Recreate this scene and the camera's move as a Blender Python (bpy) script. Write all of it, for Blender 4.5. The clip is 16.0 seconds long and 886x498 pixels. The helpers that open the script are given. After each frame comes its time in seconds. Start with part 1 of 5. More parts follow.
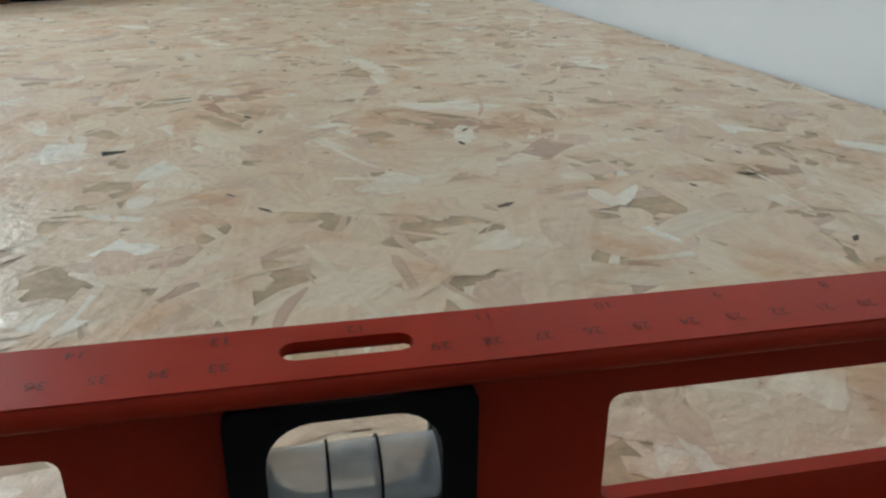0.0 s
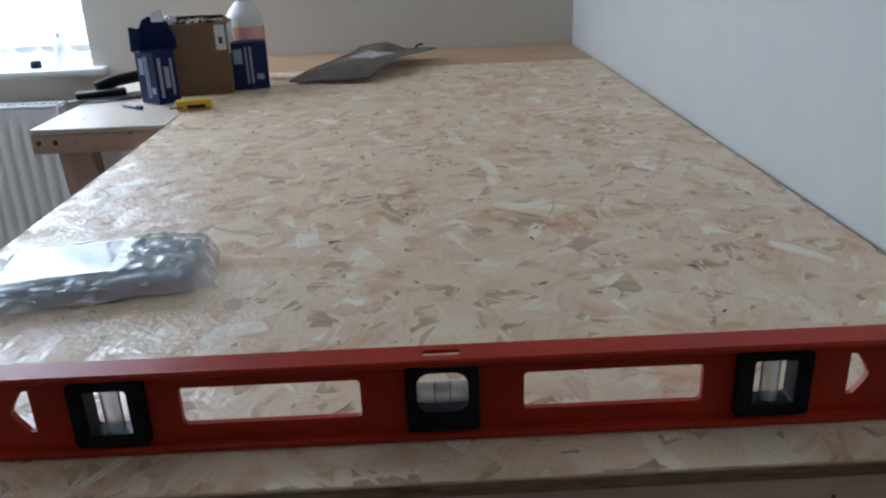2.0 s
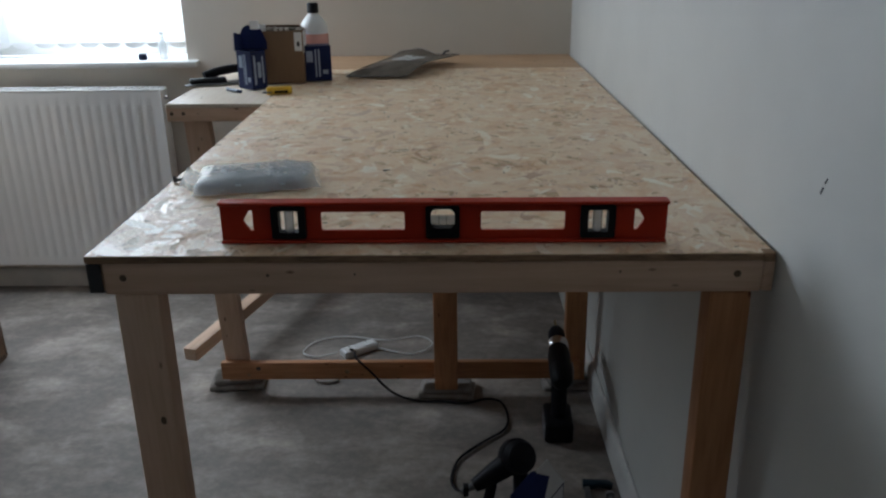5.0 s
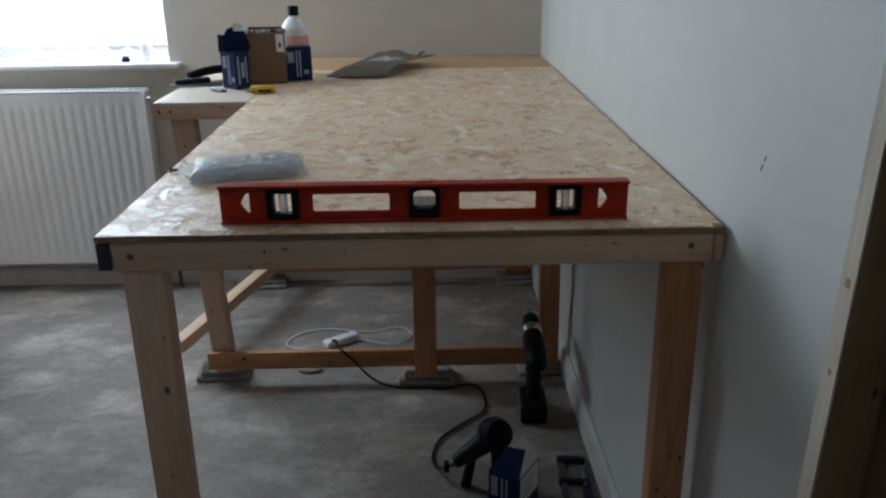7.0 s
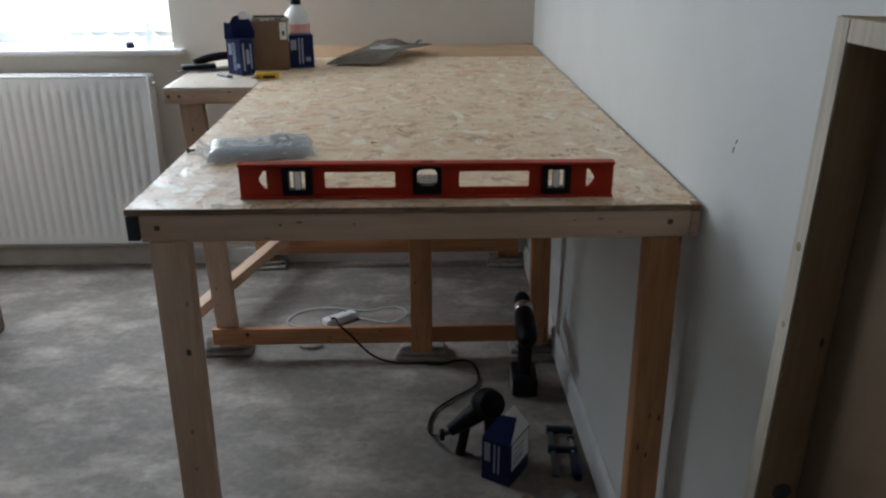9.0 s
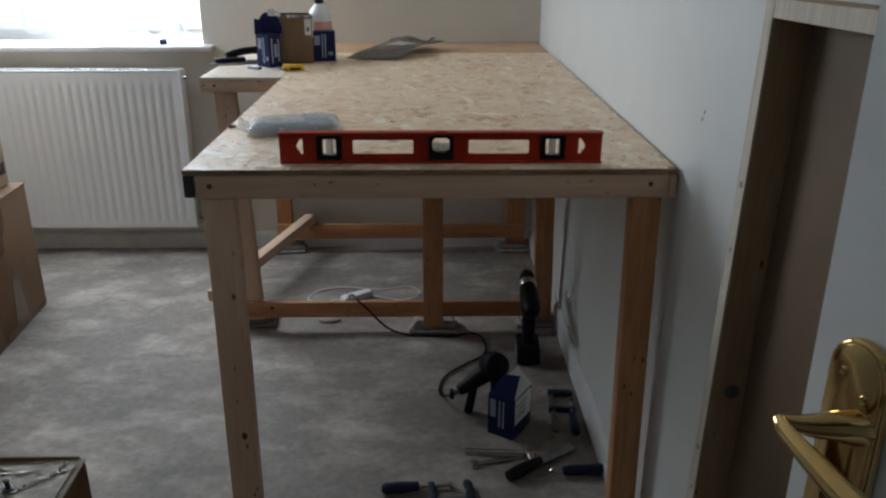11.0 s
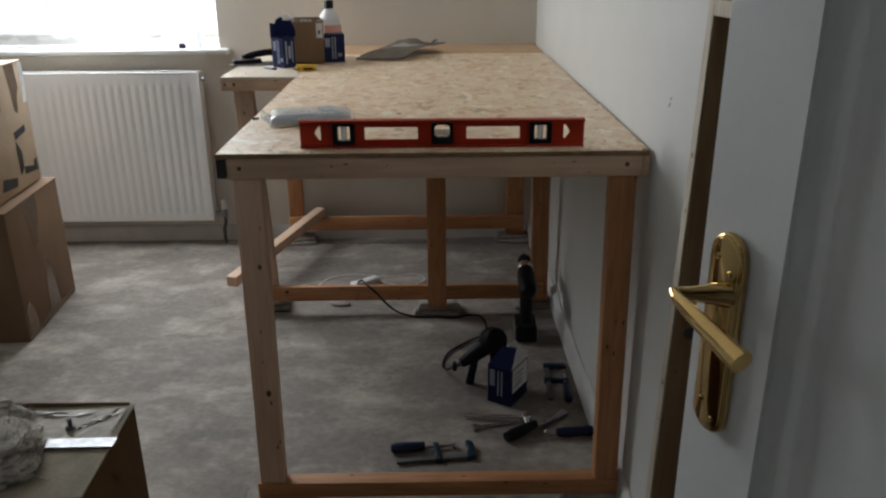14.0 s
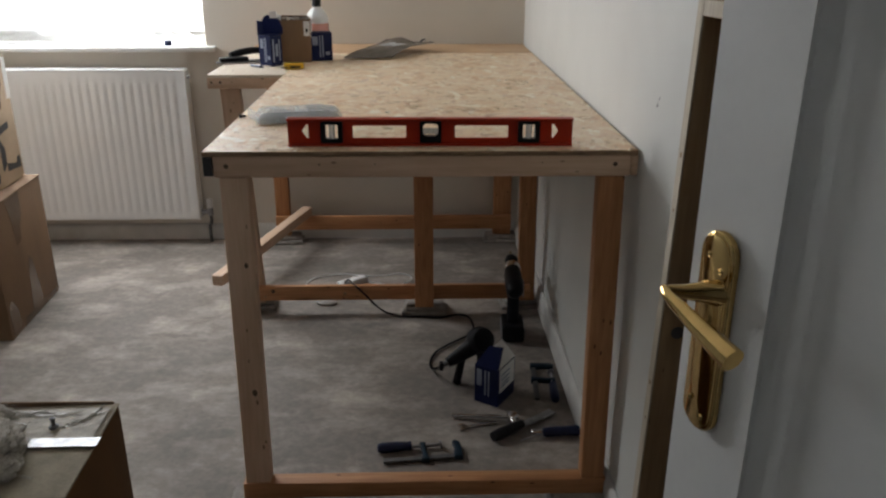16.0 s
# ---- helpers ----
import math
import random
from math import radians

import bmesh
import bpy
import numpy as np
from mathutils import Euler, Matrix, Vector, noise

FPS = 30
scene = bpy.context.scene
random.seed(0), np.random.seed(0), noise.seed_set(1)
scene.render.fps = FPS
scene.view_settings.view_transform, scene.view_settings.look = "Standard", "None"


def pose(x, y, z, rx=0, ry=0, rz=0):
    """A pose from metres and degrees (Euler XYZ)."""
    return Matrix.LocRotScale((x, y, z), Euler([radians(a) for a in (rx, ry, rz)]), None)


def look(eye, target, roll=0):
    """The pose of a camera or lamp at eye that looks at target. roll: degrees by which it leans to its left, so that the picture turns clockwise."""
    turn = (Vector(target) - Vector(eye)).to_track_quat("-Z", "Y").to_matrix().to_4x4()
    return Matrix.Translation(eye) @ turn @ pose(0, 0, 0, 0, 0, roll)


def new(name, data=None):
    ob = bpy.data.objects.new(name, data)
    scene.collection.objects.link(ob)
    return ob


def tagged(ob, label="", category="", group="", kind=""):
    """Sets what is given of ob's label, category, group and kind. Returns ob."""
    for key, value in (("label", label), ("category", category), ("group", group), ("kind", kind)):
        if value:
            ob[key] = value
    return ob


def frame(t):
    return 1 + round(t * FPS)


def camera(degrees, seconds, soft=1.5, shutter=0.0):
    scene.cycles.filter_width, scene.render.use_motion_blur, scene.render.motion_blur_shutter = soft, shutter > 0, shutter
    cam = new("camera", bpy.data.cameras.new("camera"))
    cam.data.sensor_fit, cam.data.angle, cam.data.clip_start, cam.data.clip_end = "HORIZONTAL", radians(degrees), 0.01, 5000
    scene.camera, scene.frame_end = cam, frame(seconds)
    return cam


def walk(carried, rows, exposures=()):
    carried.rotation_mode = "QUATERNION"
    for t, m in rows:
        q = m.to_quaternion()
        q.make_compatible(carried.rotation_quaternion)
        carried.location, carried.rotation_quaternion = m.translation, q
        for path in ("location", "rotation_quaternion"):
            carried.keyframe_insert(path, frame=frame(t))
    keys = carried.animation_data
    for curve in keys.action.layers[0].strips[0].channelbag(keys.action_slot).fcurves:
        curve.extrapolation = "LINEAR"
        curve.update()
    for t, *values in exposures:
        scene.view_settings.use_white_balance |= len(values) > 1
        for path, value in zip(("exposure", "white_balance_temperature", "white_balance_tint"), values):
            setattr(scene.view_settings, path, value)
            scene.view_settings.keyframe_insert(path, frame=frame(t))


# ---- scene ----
cam = camera(58.3, 16.0, soft=2.3)
PATH = [
    (0, (0.472, -0.079, 1.053), (0.86, 1.725, 0.282), 0.2),
    (0.5, (0.437, -0.094, 1.069), (0.9, 1.711, 0.342), 1.0),
    (1, (0.418, -0.113, 1.097), (0.927, 1.688, 0.391), 2.2),
    (1.2, (0.424, -0.151, 1.106), (0.852, 1.669, 0.398), 1.5),
    (1.5, (0.449, -0.251, 1.148), (0.595, 1.609, 0.429), -1.1),
    (1.7, (0.47, -0.336, 1.176), (0.519, 1.536, 0.474), -2.2),
    (2, (0.478, -0.393, 1.223), (0.511, 1.469, 0.495), -2.3),
    (2.2, (0.468, -0.438, 1.248), (0.496, 1.425, 0.519), -2.2),
    (2.5, (0.458, -0.507, 1.251), (0.337, 1.322, 0.449), -4.1),
    (2.7, (0.455, -0.549, 1.257), (0.314, 1.279, 0.458), -3.6),
    (3, (0.432, -0.579, 1.26), (0.371, 1.237, 0.425), -1.2),
    (3.2, (0.425, -0.612, 1.257), (0.401, 1.209, 0.431), 0.1),
    (3.5, (0.45, -0.679, 1.282), (0.386, 1.133, 0.437), 0.3),
    (6, (0.5, -1.087, 1.309), (0.514, 0.804, 0.658), -1.2),
    (6.5, (0.481, -1.095, 1.308), (0.511, 0.783, 0.62), -1.0),
    (7, (0.487, -1.096, 1.307), (0.523, 0.773, 0.598), -0.6),
    (7.5, (0.491, -1.141, 1.317), (0.523, 0.727, 0.605), -0.4),
    (8, (0.49, -1.155, 1.316), (0.524, 0.709, 0.592), -0.3),
    (8.5, (0.486, -1.169, 1.316), (0.528, 0.692, 0.585), -0.2),
    (9, (0.468, -1.207, 1.324), (0.527, 0.652, 0.588), 0.0),
    (11.5, (0.459, -1.472, 1.312), (0.49, 0.394, 0.594), 0.1),
    (12, (0.481, -1.495, 1.314), (0.53, 0.366, 0.585), 0.2),
    (12.5, (0.467, -1.518, 1.319), (0.517, 0.335, 0.569), 0.3),
    (13, (0.483, -1.567, 1.312), (0.535, 0.288, 0.564), 0.1),
    (13.5, (0.467, -1.623, 1.319), (0.488, 0.238, 0.585), -0.4),
    (14, (0.462, -1.646, 1.324), (0.484, 0.224, 0.615), -0.4),
    (14.5, (0.461, -1.651, 1.32), (0.499, 0.222, 0.619), -0.7),
    (15, (0.461, -1.643, 1.316), (0.513, 0.226, 0.608), -0.6),
    (15.5, (0.457, -1.647, 1.321), (0.515, 0.222, 0.61), -0.3),
    (16, (0.458, -1.643, 1.32), (0.515, 0.226, 0.612), 0.2),
]
EXPOSURES = [(0, -0.06, 5800, 4), (1, -0.1, 5600, 8), (1.5, -0.17, 5500, 9), (2.5, -0.53, 5350, 9), (3.5, -0.34, 5950, 9), (6, -1.01, 5650, 7), (6.5, -0.67, 5650, 7), (7.5, -0.44, 5700, 7), (9, -0.35, 5850, 8), (11.5, -0.36, 5950, 8), (12.5, 0.05, 6050, 8), (14, -0.28, 6400, 10), (16, -0.16, 6600, 12)]
walk(cam, [(t, look(eye, target, roll)) for t, eye, target, roll in PATH], EXPOSURES)

# ---- world and light ----
world = bpy.data.worlds.new("world")
scene.world = world
world.use_nodes = True
wn = world.node_tree
sky = wn.nodes.new("ShaderNodeTexSky")
sky.sky_type, sky.sun_disc = "NISHITA", False
sky.sun_elevation, sky.sun_rotation = radians(35), radians(20)
wn.links.new(sky.outputs[0], wn.nodes["Background"].inputs[0])
wn.nodes["Background"].inputs[1].default_value = 0.1

sun_data = bpy.data.lights.new("sun", "SUN")
sun_data.energy, sun_data.angle, sun_data.color = 0.8, radians(12), (1.0, 0.97, 0.93)
sun = new("sun", sun_data)
sun.matrix_world = look((-1.0, 6.0, 5.0), (-1.0, 1.0, 0.0))

W, L, H = 0.93, 2.02, 0.92              # right wall, back wall, worktop height
WIN_L, WIN_R, WIN_B, WIN_T = -1.95, -0.49, 0.91, 2.05

day_data = bpy.data.lights.new("window_light", "AREA")
day_data.shape, day_data.size, day_data.size_y = "RECTANGLE", 1.15, 0.95
day_data.energy, day_data.color = 47, (0.91, 0.965, 1.0)
day = new("window_light", day_data)
day.matrix_world = look((-1.08, L - 0.10, 1.50), (0.10, 0.20, 0.50))



# ---- materials ----
def mat(name, color, rough=0.6, metal=0.0, vary=0.15, scale=30.0, bump=0.15, fine=250.0, stretch=(1, 1, 1), alpha=None, spec=0.5):
    """A surface with colour variation at two scales and a fine relief."""
    m = bpy.data.materials.new(name)
    m.use_nodes = True
    t = m.node_tree
    b = t.nodes["Principled BSDF"]
    b.inputs["Roughness"].default_value, b.inputs["Metallic"].default_value = rough, metal
    b.inputs["Specular IOR Level"].default_value = spec
    co = t.nodes.new("ShaderNodeTexCoord")
    mp = t.nodes.new("ShaderNodeMapping")
    mp.inputs["Scale"].default_value = stretch
    t.links.new(co.outputs["Object"], mp.inputs[0])
    info = t.nodes.new("ShaderNodeObjectInfo")
    off = t.nodes.new("ShaderNodeVectorMath")
    off.operation = "ADD"
    sc = t.nodes.new("ShaderNodeMath")
    sc.operation = "MULTIPLY"
    sc.inputs[1].default_value = 9.0
    t.links.new(info.outputs["Random"], sc.inputs[0])
    t.links.new(mp.outputs[0], off.inputs[0])
    t.links.new(sc.outputs[0], off.inputs[1])
    n1 = t.nodes.new("ShaderNodeTexNoise")
    n1.inputs["Scale"].default_value, n1.inputs["Detail"].default_value = scale, 6
    n2 = t.nodes.new("ShaderNodeTexNoise")
    n2.inputs["Scale"].default_value, n2.inputs["Detail"].default_value = fine, 4
    for n in (n1, n2):
        t.links.new(off.outputs[0], n.inputs["Vector"])
    mix = t.nodes.new("ShaderNodeMath")
    mix.operation = "MULTIPLY_ADD"
    mix.inputs[1].default_value = 0.35
    t.links.new(n2.outputs[0], mix.inputs[0])
    t.links.new(n1.outputs[0], mix.inputs[2])
    ramp = t.nodes.new("ShaderNodeValToRGB")
    e = ramp.color_ramp.elements
    e[0].position, e[1].position = 0.42, 0.92
    e[0].color = (*[max(0, c * (1 - vary)) for c in color], 1)
    e[1].color = (*[min(1, c * (1 + vary)) for c in color], 1)
    t.links.new(mix.outputs[0], ramp.inputs[0])
    t.links.new(ramp.outputs[0], b.inputs["Base Color"])
    bp = t.nodes.new("ShaderNodeBump")
    bp.inputs["Strength"].default_value, bp.inputs["Distance"].default_value = bump, 0.002
    t.links.new(mix.outputs[0], bp.inputs["Height"])
    t.links.new(bp.outputs[0], b.inputs["Normal"])
    if alpha is not None:
        b.inputs["Alpha"].default_value = alpha
    return m


def wood(name, light, dark, axis, rough=0.62):
    """Planed softwood: rings stretched along one axis, streaks and a few knots."""
    m = bpy.data.materials.new(name)
    m.use_nodes = True
    t = m.node_tree
    b = t.nodes["Principled BSDF"]
    b.inputs["Roughness"].default_value = rough
    co = t.nodes.new("ShaderNodeTexCoord")
    info = t.nodes.new("ShaderNodeObjectInfo")
    sc = t.nodes.new("ShaderNodeMath")
    sc.operation, sc.inputs[1].default_value = "MULTIPLY", 7.0
    t.links.new(info.outputs["Random"], sc.inputs[0])
    off = t.nodes.new("ShaderNodeVectorMath")
    off.operation = "ADD"
    t.links.new(co.outputs["Object"], off.inputs[0])
    t.links.new(sc.outputs[0], off.inputs[1])
    mp = t.nodes.new("ShaderNodeMapping")
    s = [16.0, 16.0, 16.0]
    s[axis] = 1.1
    mp.inputs["Scale"].default_value = s
    t.links.new(off.outputs[0], mp.inputs[0])
    n1 = t.nodes.new("ShaderNodeTexNoise")
    n1.inputs["Scale"].default_value, n1.inputs["Detail"].default_value, n1.inputs["Distortion"].default_value = 1.6, 3, 0.6
    t.links.new(mp.outputs[0], n1.inputs["Vector"])
    rings = t.nodes.new("ShaderNodeMath")
    rings.operation, rings.inputs[1].default_value = "MULTIPLY", 26.0
    t.links.new(n1.outputs[0], rings.inputs[0])
    sn = t.nodes.new("ShaderNodeMath")
    sn.operation = "SINE"
    t.links.new(rings.outputs[0], sn.inputs[0])
    n2 = t.nodes.new("ShaderNodeTexNoise")
    n2.inputs["Scale"].default_value, n2.inputs["Detail"].default_value = 9.0, 5
    t.links.new(mp.outputs[0], n2.inputs["Vector"])
    mix = t.nodes.new("ShaderNodeMath")
    mix.operation, mix.inputs[1].default_value = "MULTIPLY_ADD", 0.13
    t.links.new(sn.outputs[0], mix.inputs[0])
    t.links.new(n2.outputs[0], mix.inputs[2])
    ramp = t.nodes.new("ShaderNodeValToRGB")
    e = ramp.color_ramp.elements
    e[0].position, e[1].position = 0.25, 0.78
    e[0].color, e[1].color = (*dark, 1), (*light, 1)
    t.links.new(mix.outputs[0], ramp.inputs[0])
    kn = t.nodes.new("ShaderNodeTexVoronoi")
    kmp = t.nodes.new("ShaderNodeMapping")
    ks = [6.5, 6.5, 6.5]
    ks[axis] = 2.6
    kmp.inputs["Scale"].default_value = ks
    t.links.new(off.outputs[0], kmp.inputs[0])
    t.links.new(kmp.outputs[0], kn.inputs["Vector"])
    kr = t.nodes.new("ShaderNodeValToRGB")
    k = kr.color_ramp.elements
    k[0].position, k[1].position = 0.05, 0.11
    k[0].color, k[1].color = (0.25, 0.17, 0.11, 1), (1, 1, 1, 1)
    t.links.new(kn.outputs["Distance"], kr.inputs[0])
    mul = t.nodes.new("ShaderNodeMixRGB")
    mul.blend_type, mul.inputs[0].default_value = "MULTIPLY", 1.0
    t.links.new(ramp.outputs[0], mul.inputs[1])
    t.links.new(kr.outputs[0], mul.inputs[2])
    t.links.new(mul.outputs[0], b.inputs["Base Color"])
    bp = t.nodes.new("ShaderNodeBump")
    bp.inputs["Strength"].default_value, bp.inputs["Distance"].default_value = 0.25, 0.001
    t.links.new(mix.outputs[0], bp.inputs["Height"])
    t.links.new(bp.outputs[0], b.inputs["Normal"])
    return m


PALE = [wood("pale_pine_" + a, (0.70, 0.495, 0.355), (0.60, 0.405, 0.272), i) for i, a in enumerate("xyz")]
WARM = [wood("orange_pine_" + a, (0.52, 0.250, 0.108), (0.38, 0.164, 0.064), i) for i, a in enumerate("xyz")]
ROUGH = [wood("rough_sawn_" + a, (0.35, 0.235, 0.128), (0.26, 0.165, 0.085), i, 0.8) for i, a in enumerate("xyz")]


def strand_material(name, base_rough):
    """Wood strands of a chipboard: one tint for each strand, with streaks along it."""
    m = bpy.data.materials.new(name)
    m.use_nodes = True
    t = m.node_tree
    b = t.nodes["Principled BSDF"]
    geo = t.nodes.new("ShaderNodeNewGeometry")
    ramp = t.nodes.new("ShaderNodeValToRGB")
    cr = ramp.color_ramp
    cr.elements[0].position, cr.elements[0].color = 0.0, (0.55, 0.355, 0.235, 1)
    # the whitish top end of the ramp paints in the glints of a few strands
    cr.elements[1].position, cr.elements[1].color = 1.0, (0.93, 0.86, 0.73, 1)
    for p, c in ((0.04, (0.70, 0.505, 0.345)), (0.14, (0.775, 0.575, 0.40)), (0.35, (0.80, 0.62, 0.43)), (0.50, (0.795, 0.60, 0.41)), (0.68, (0.82, 0.655, 0.46)), (0.88, (0.835, 0.69, 0.505)), (0.95, (0.88, 0.77, 0.61))):
        cr.elements.new(p).color = (*c, 1)
    t.links.new(geo.outputs["Random Per Island"], ramp.inputs[0])
    uv = t.nodes.new("ShaderNodeTexCoord")
    mp = t.nodes.new("ShaderNodeMapping")
    mp.inputs["Scale"].default_value = (14, 320, 1)
    t.links.new(uv.outputs["UV"], mp.inputs[0])
    n1 = t.nodes.new("ShaderNodeTexNoise")
    n1.inputs["Scale"].default_value, n1.inputs["Detail"].default_value = 1.0, 5
    t.links.new(mp.outputs[0], n1.inputs["Vector"])
    st = t.nodes.new("ShaderNodeValToRGB")
    st.color_ramp.elements[0].position, st.color_ramp.elements[0].color = 0.28, (0.91, 0.89, 0.86, 1)
    st.color_ramp.elements[1].position, st.color_ramp.elements[1].color = 0.62, (1.03, 1.03, 1.02, 1)
    t.links.new(n1.outputs[0], st.inputs[0])
    mul = t.nodes.new("ShaderNodeMixRGB")
    mul.blend_type, mul.inputs[0].default_value = "MULTIPLY", 1.0
    t.links.new(ramp.outputs[0], mul.inputs[1])
    t.links.new(st.outputs[0], mul.inputs[2])
    n3 = t.nodes.new("ShaderNodeTexNoise")
    n3.inputs["Scale"].default_value, n3.inputs["Detail"].default_value, n3.inputs["Distortion"].default_value = 17, 6, 1.2
    t.links.new(uv.outputs["Object"], n3.inputs["Vector"])
    st3 = t.nodes.new("ShaderNodeValToRGB")
    st3.color_ramp.elements[0].position, st3.color_ramp.elements[0].color = 0.33, (0.88, 0.72, 0.56, 1)
    st3.color_ramp.elements[1].position, st3.color_ramp.elements[1].color = 0.50, (1.02, 1.02, 1.02, 1)
    t.links.new(n3.outputs[0], st3.inputs[0])
    mul2 = t.nodes.new("ShaderNodeMixRGB")
    mul2.blend_type, mul2.inputs[0].default_value = "MULTIPLY", 1.0
    t.links.new(mul.outputs[0], mul2.inputs[1])
    t.links.new(st3.outputs[0], mul2.inputs[2])
    t.links.new(mul2.outputs[0], b.inputs["Base Color"])
    # every strand lies at its own slight tilt and has its own gloss, with speckles of resin
    wn1 = t.nodes.new("ShaderNodeTexWhiteNoise")
    wn1.noise_dimensions = "1D"
    far = t.nodes.new("ShaderNodeMath")
    far.operation, far.inputs[1].default_value = "MULTIPLY", 977.0
    t.links.new(geo.outputs["Random Per Island"], far.inputs[0])
    t.links.new(far.outputs[0], wn1.inputs["W"])
    n5 = t.nodes.new("ShaderNodeTexNoise")
    n5.inputs["Scale"].default_value, n5.inputs["Detail"].default_value = 170, 5
    t.links.new(uv.outputs["Object"], n5.inputs["Vector"])
    gl = t.nodes.new("ShaderNodeMath")
    gl.operation, gl.inputs[1].default_value = "MULTIPLY_ADD", 0.35
    t.links.new(wn1.outputs["Value"], gl.inputs[0])
    t.links.new(n5.outputs[0], gl.inputs[2])
    rr = t.nodes.new("ShaderNodeMapRange")
    rr.inputs["From Min"].default_value, rr.inputs["From Max"].default_value = 0.35, 0.95
    rr.inputs["To Min"].default_value, rr.inputs["To Max"].default_value = base_rough - 0.10, base_rough + 0.34
    t.links.new(gl.outputs[0], rr.inputs[0])
    t.links.new(rr.outputs[0], b.inputs["Roughness"])
    b.inputs["Coat Weight"].default_value = 0.55
    cr2 = t.nodes.new("ShaderNodeMapRange")
    cr2.inputs["From Min"].default_value, cr2.inputs["From Max"].default_value = 0.4, 0.9
    cr2.inputs["To Min"].default_value, cr2.inputs["To Max"].default_value = 0.24, 0.58
    t.links.new(gl.outputs[0], cr2.inputs[0])
    t.links.new(cr2.outputs[0], b.inputs["Coat Roughness"])
    half = t.nodes.new("ShaderNodeVectorMath")
    half.operation, half.inputs[1].default_value = "SUBTRACT", (0.5, 0.5, 0.5)
    t.links.new(wn1.outputs["Color"], half.inputs[0])
    tilt = t.nodes.new("ShaderNodeVectorMath")
    # most strands lie nearly flat, a few stand out more steeply
    sq = t.nodes.new("ShaderNodeVectorMath")
    sq.operation = "MULTIPLY"
    t.links.new(half.outputs[0], sq.inputs[0])
    t.links.new(half.outputs[0], sq.inputs[1])
    cube = t.nodes.new("ShaderNodeVectorMath")
    cube.operation, cube.inputs[2].default_value = "MULTIPLY_ADD", (0.0, 0.0, 0.0)
    t.links.new(sq.outputs[0], cube.inputs[0])
    t.links.new(half.outputs[0], cube.inputs[1])
    small = t.nodes.new("ShaderNodeVectorMath")
    small.operation, small.inputs[1].default_value = "MULTIPLY_ADD", (0.06, 0.06, 0.06)
    t.links.new(half.outputs[0], small.inputs[0])
    t.links.new(cube.outputs[0], small.inputs[2])
    tilt.operation, tilt.inputs[1].default_value = "MULTIPLY_ADD", (0.6, 0.6, 0.0)
    t.links.new(small.outputs[0], tilt.inputs[0])
    t.links.new(geo.outputs["Normal"], tilt.inputs[2])
    unit = t.nodes.new("ShaderNodeVectorMath")
    unit.operation = "NORMALIZE"
    t.links.new(tilt.outputs[0], unit.inputs[0])
    bp4 = t.nodes.new("ShaderNodeBump")
    bp4.inputs["Strength"].default_value, bp4.inputs["Distance"].default_value = 0.7, 0.0018
    t.links.new(n5.outputs[0], bp4.inputs["Height"])
    t.links.new(unit.outputs[0], bp4.inputs["Normal"])
    bp = t.nodes.new("ShaderNodeBump")
    bp.inputs["Strength"].default_value, bp.inputs["Distance"].default_value = 0.3, 0.0006
    t.links.new(n1.outputs[0], bp.inputs["Height"])
    t.links.new(bp4.outputs[0], bp.inputs["Normal"])
    t.links.new(bp.outputs[0], b.inputs["Normal"])
    t.links.new(bp4.outputs[0], b.inputs["Coat Normal"])
    return m


STRAND = strand_material("strand_board", 0.42)
OSB = mat("strand_board_core", (0.55, 0.39, 0.23), 0.55, vary=0.35, scale=60, stretch=(1, 1, 3), bump=0.4)
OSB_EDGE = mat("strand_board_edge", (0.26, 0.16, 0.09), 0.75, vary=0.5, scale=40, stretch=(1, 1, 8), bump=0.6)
WALL = mat("white_wall_paint", (0.615, 0.61, 0.575), 0.62, vary=0.03, scale=6, bump=0.12, fine=420)
CREAM = mat("cream_wall_paint", (0.67, 0.62, 0.545), 0.7, vary=0.03, scale=5, bump=0.12, fine=420)
GLOSS = mat("white_gloss_paint", (0.78, 0.78, 0.76), 0.32, vary=0.03, scale=8, bump=0.08, fine=120)
RADW = mat("white_enamel", (0.80, 0.80, 0.79), 0.28, vary=0.02, scale=8, bump=0.02)
# mid grey for walls out of view, chosen to lower the bounced light
TAUPE = mat("low_bounce_grey", (0.34, 0.345, 0.35), 0.75, vary=0.04, scale=5, bump=0.12, fine=420)
CEIL = mat("ceiling_paint", (0.82, 0.81, 0.79), 0.8, vary=0.03, scale=6, bump=0.1)
RED = mat("red_enamel", (0.42, 0.030, 0.010), 0.38, vary=0.12, scale=14, bump=0.05, fine=600, spec=0.2)
BLACK = mat("black_plastic", (0.007, 0.007, 0.009), 0.5, vary=0.3, scale=60, bump=0.1, spec=0.18)
DARK = mat("dark_rubber", (0.008, 0.008, 0.011), 0.6, vary=0.3, scale=80, bump=0.2, spec=0.15)
INK = mat("dark_ink", (0.13, 0.018, 0.012), 0.6, vary=0.2)
BLUE = mat("blue_printed_card", (0.005, 0.011, 0.062), 0.42, vary=0.2, scale=25, bump=0.06, spec=0.2)
PALEBLUE = mat("pale_print", (0.27, 0.31, 0.40), 0.5, vary=0.1)
WHITEP = mat("white_plastic", (0.75, 0.75, 0.74), 0.4, vary=0.04, bump=0.03)
CARD = mat("brown_card", (0.20, 0.118, 0.062), 0.8, vary=0.14, scale=9, bump=0.12, fine=180, stretch=(1, 1, 0.35))
CARD2 = mat("pale_brown_card", (0.42, 0.31, 0.205), 0.8, vary=0.12, scale=9, bump=0.12, fine=180)
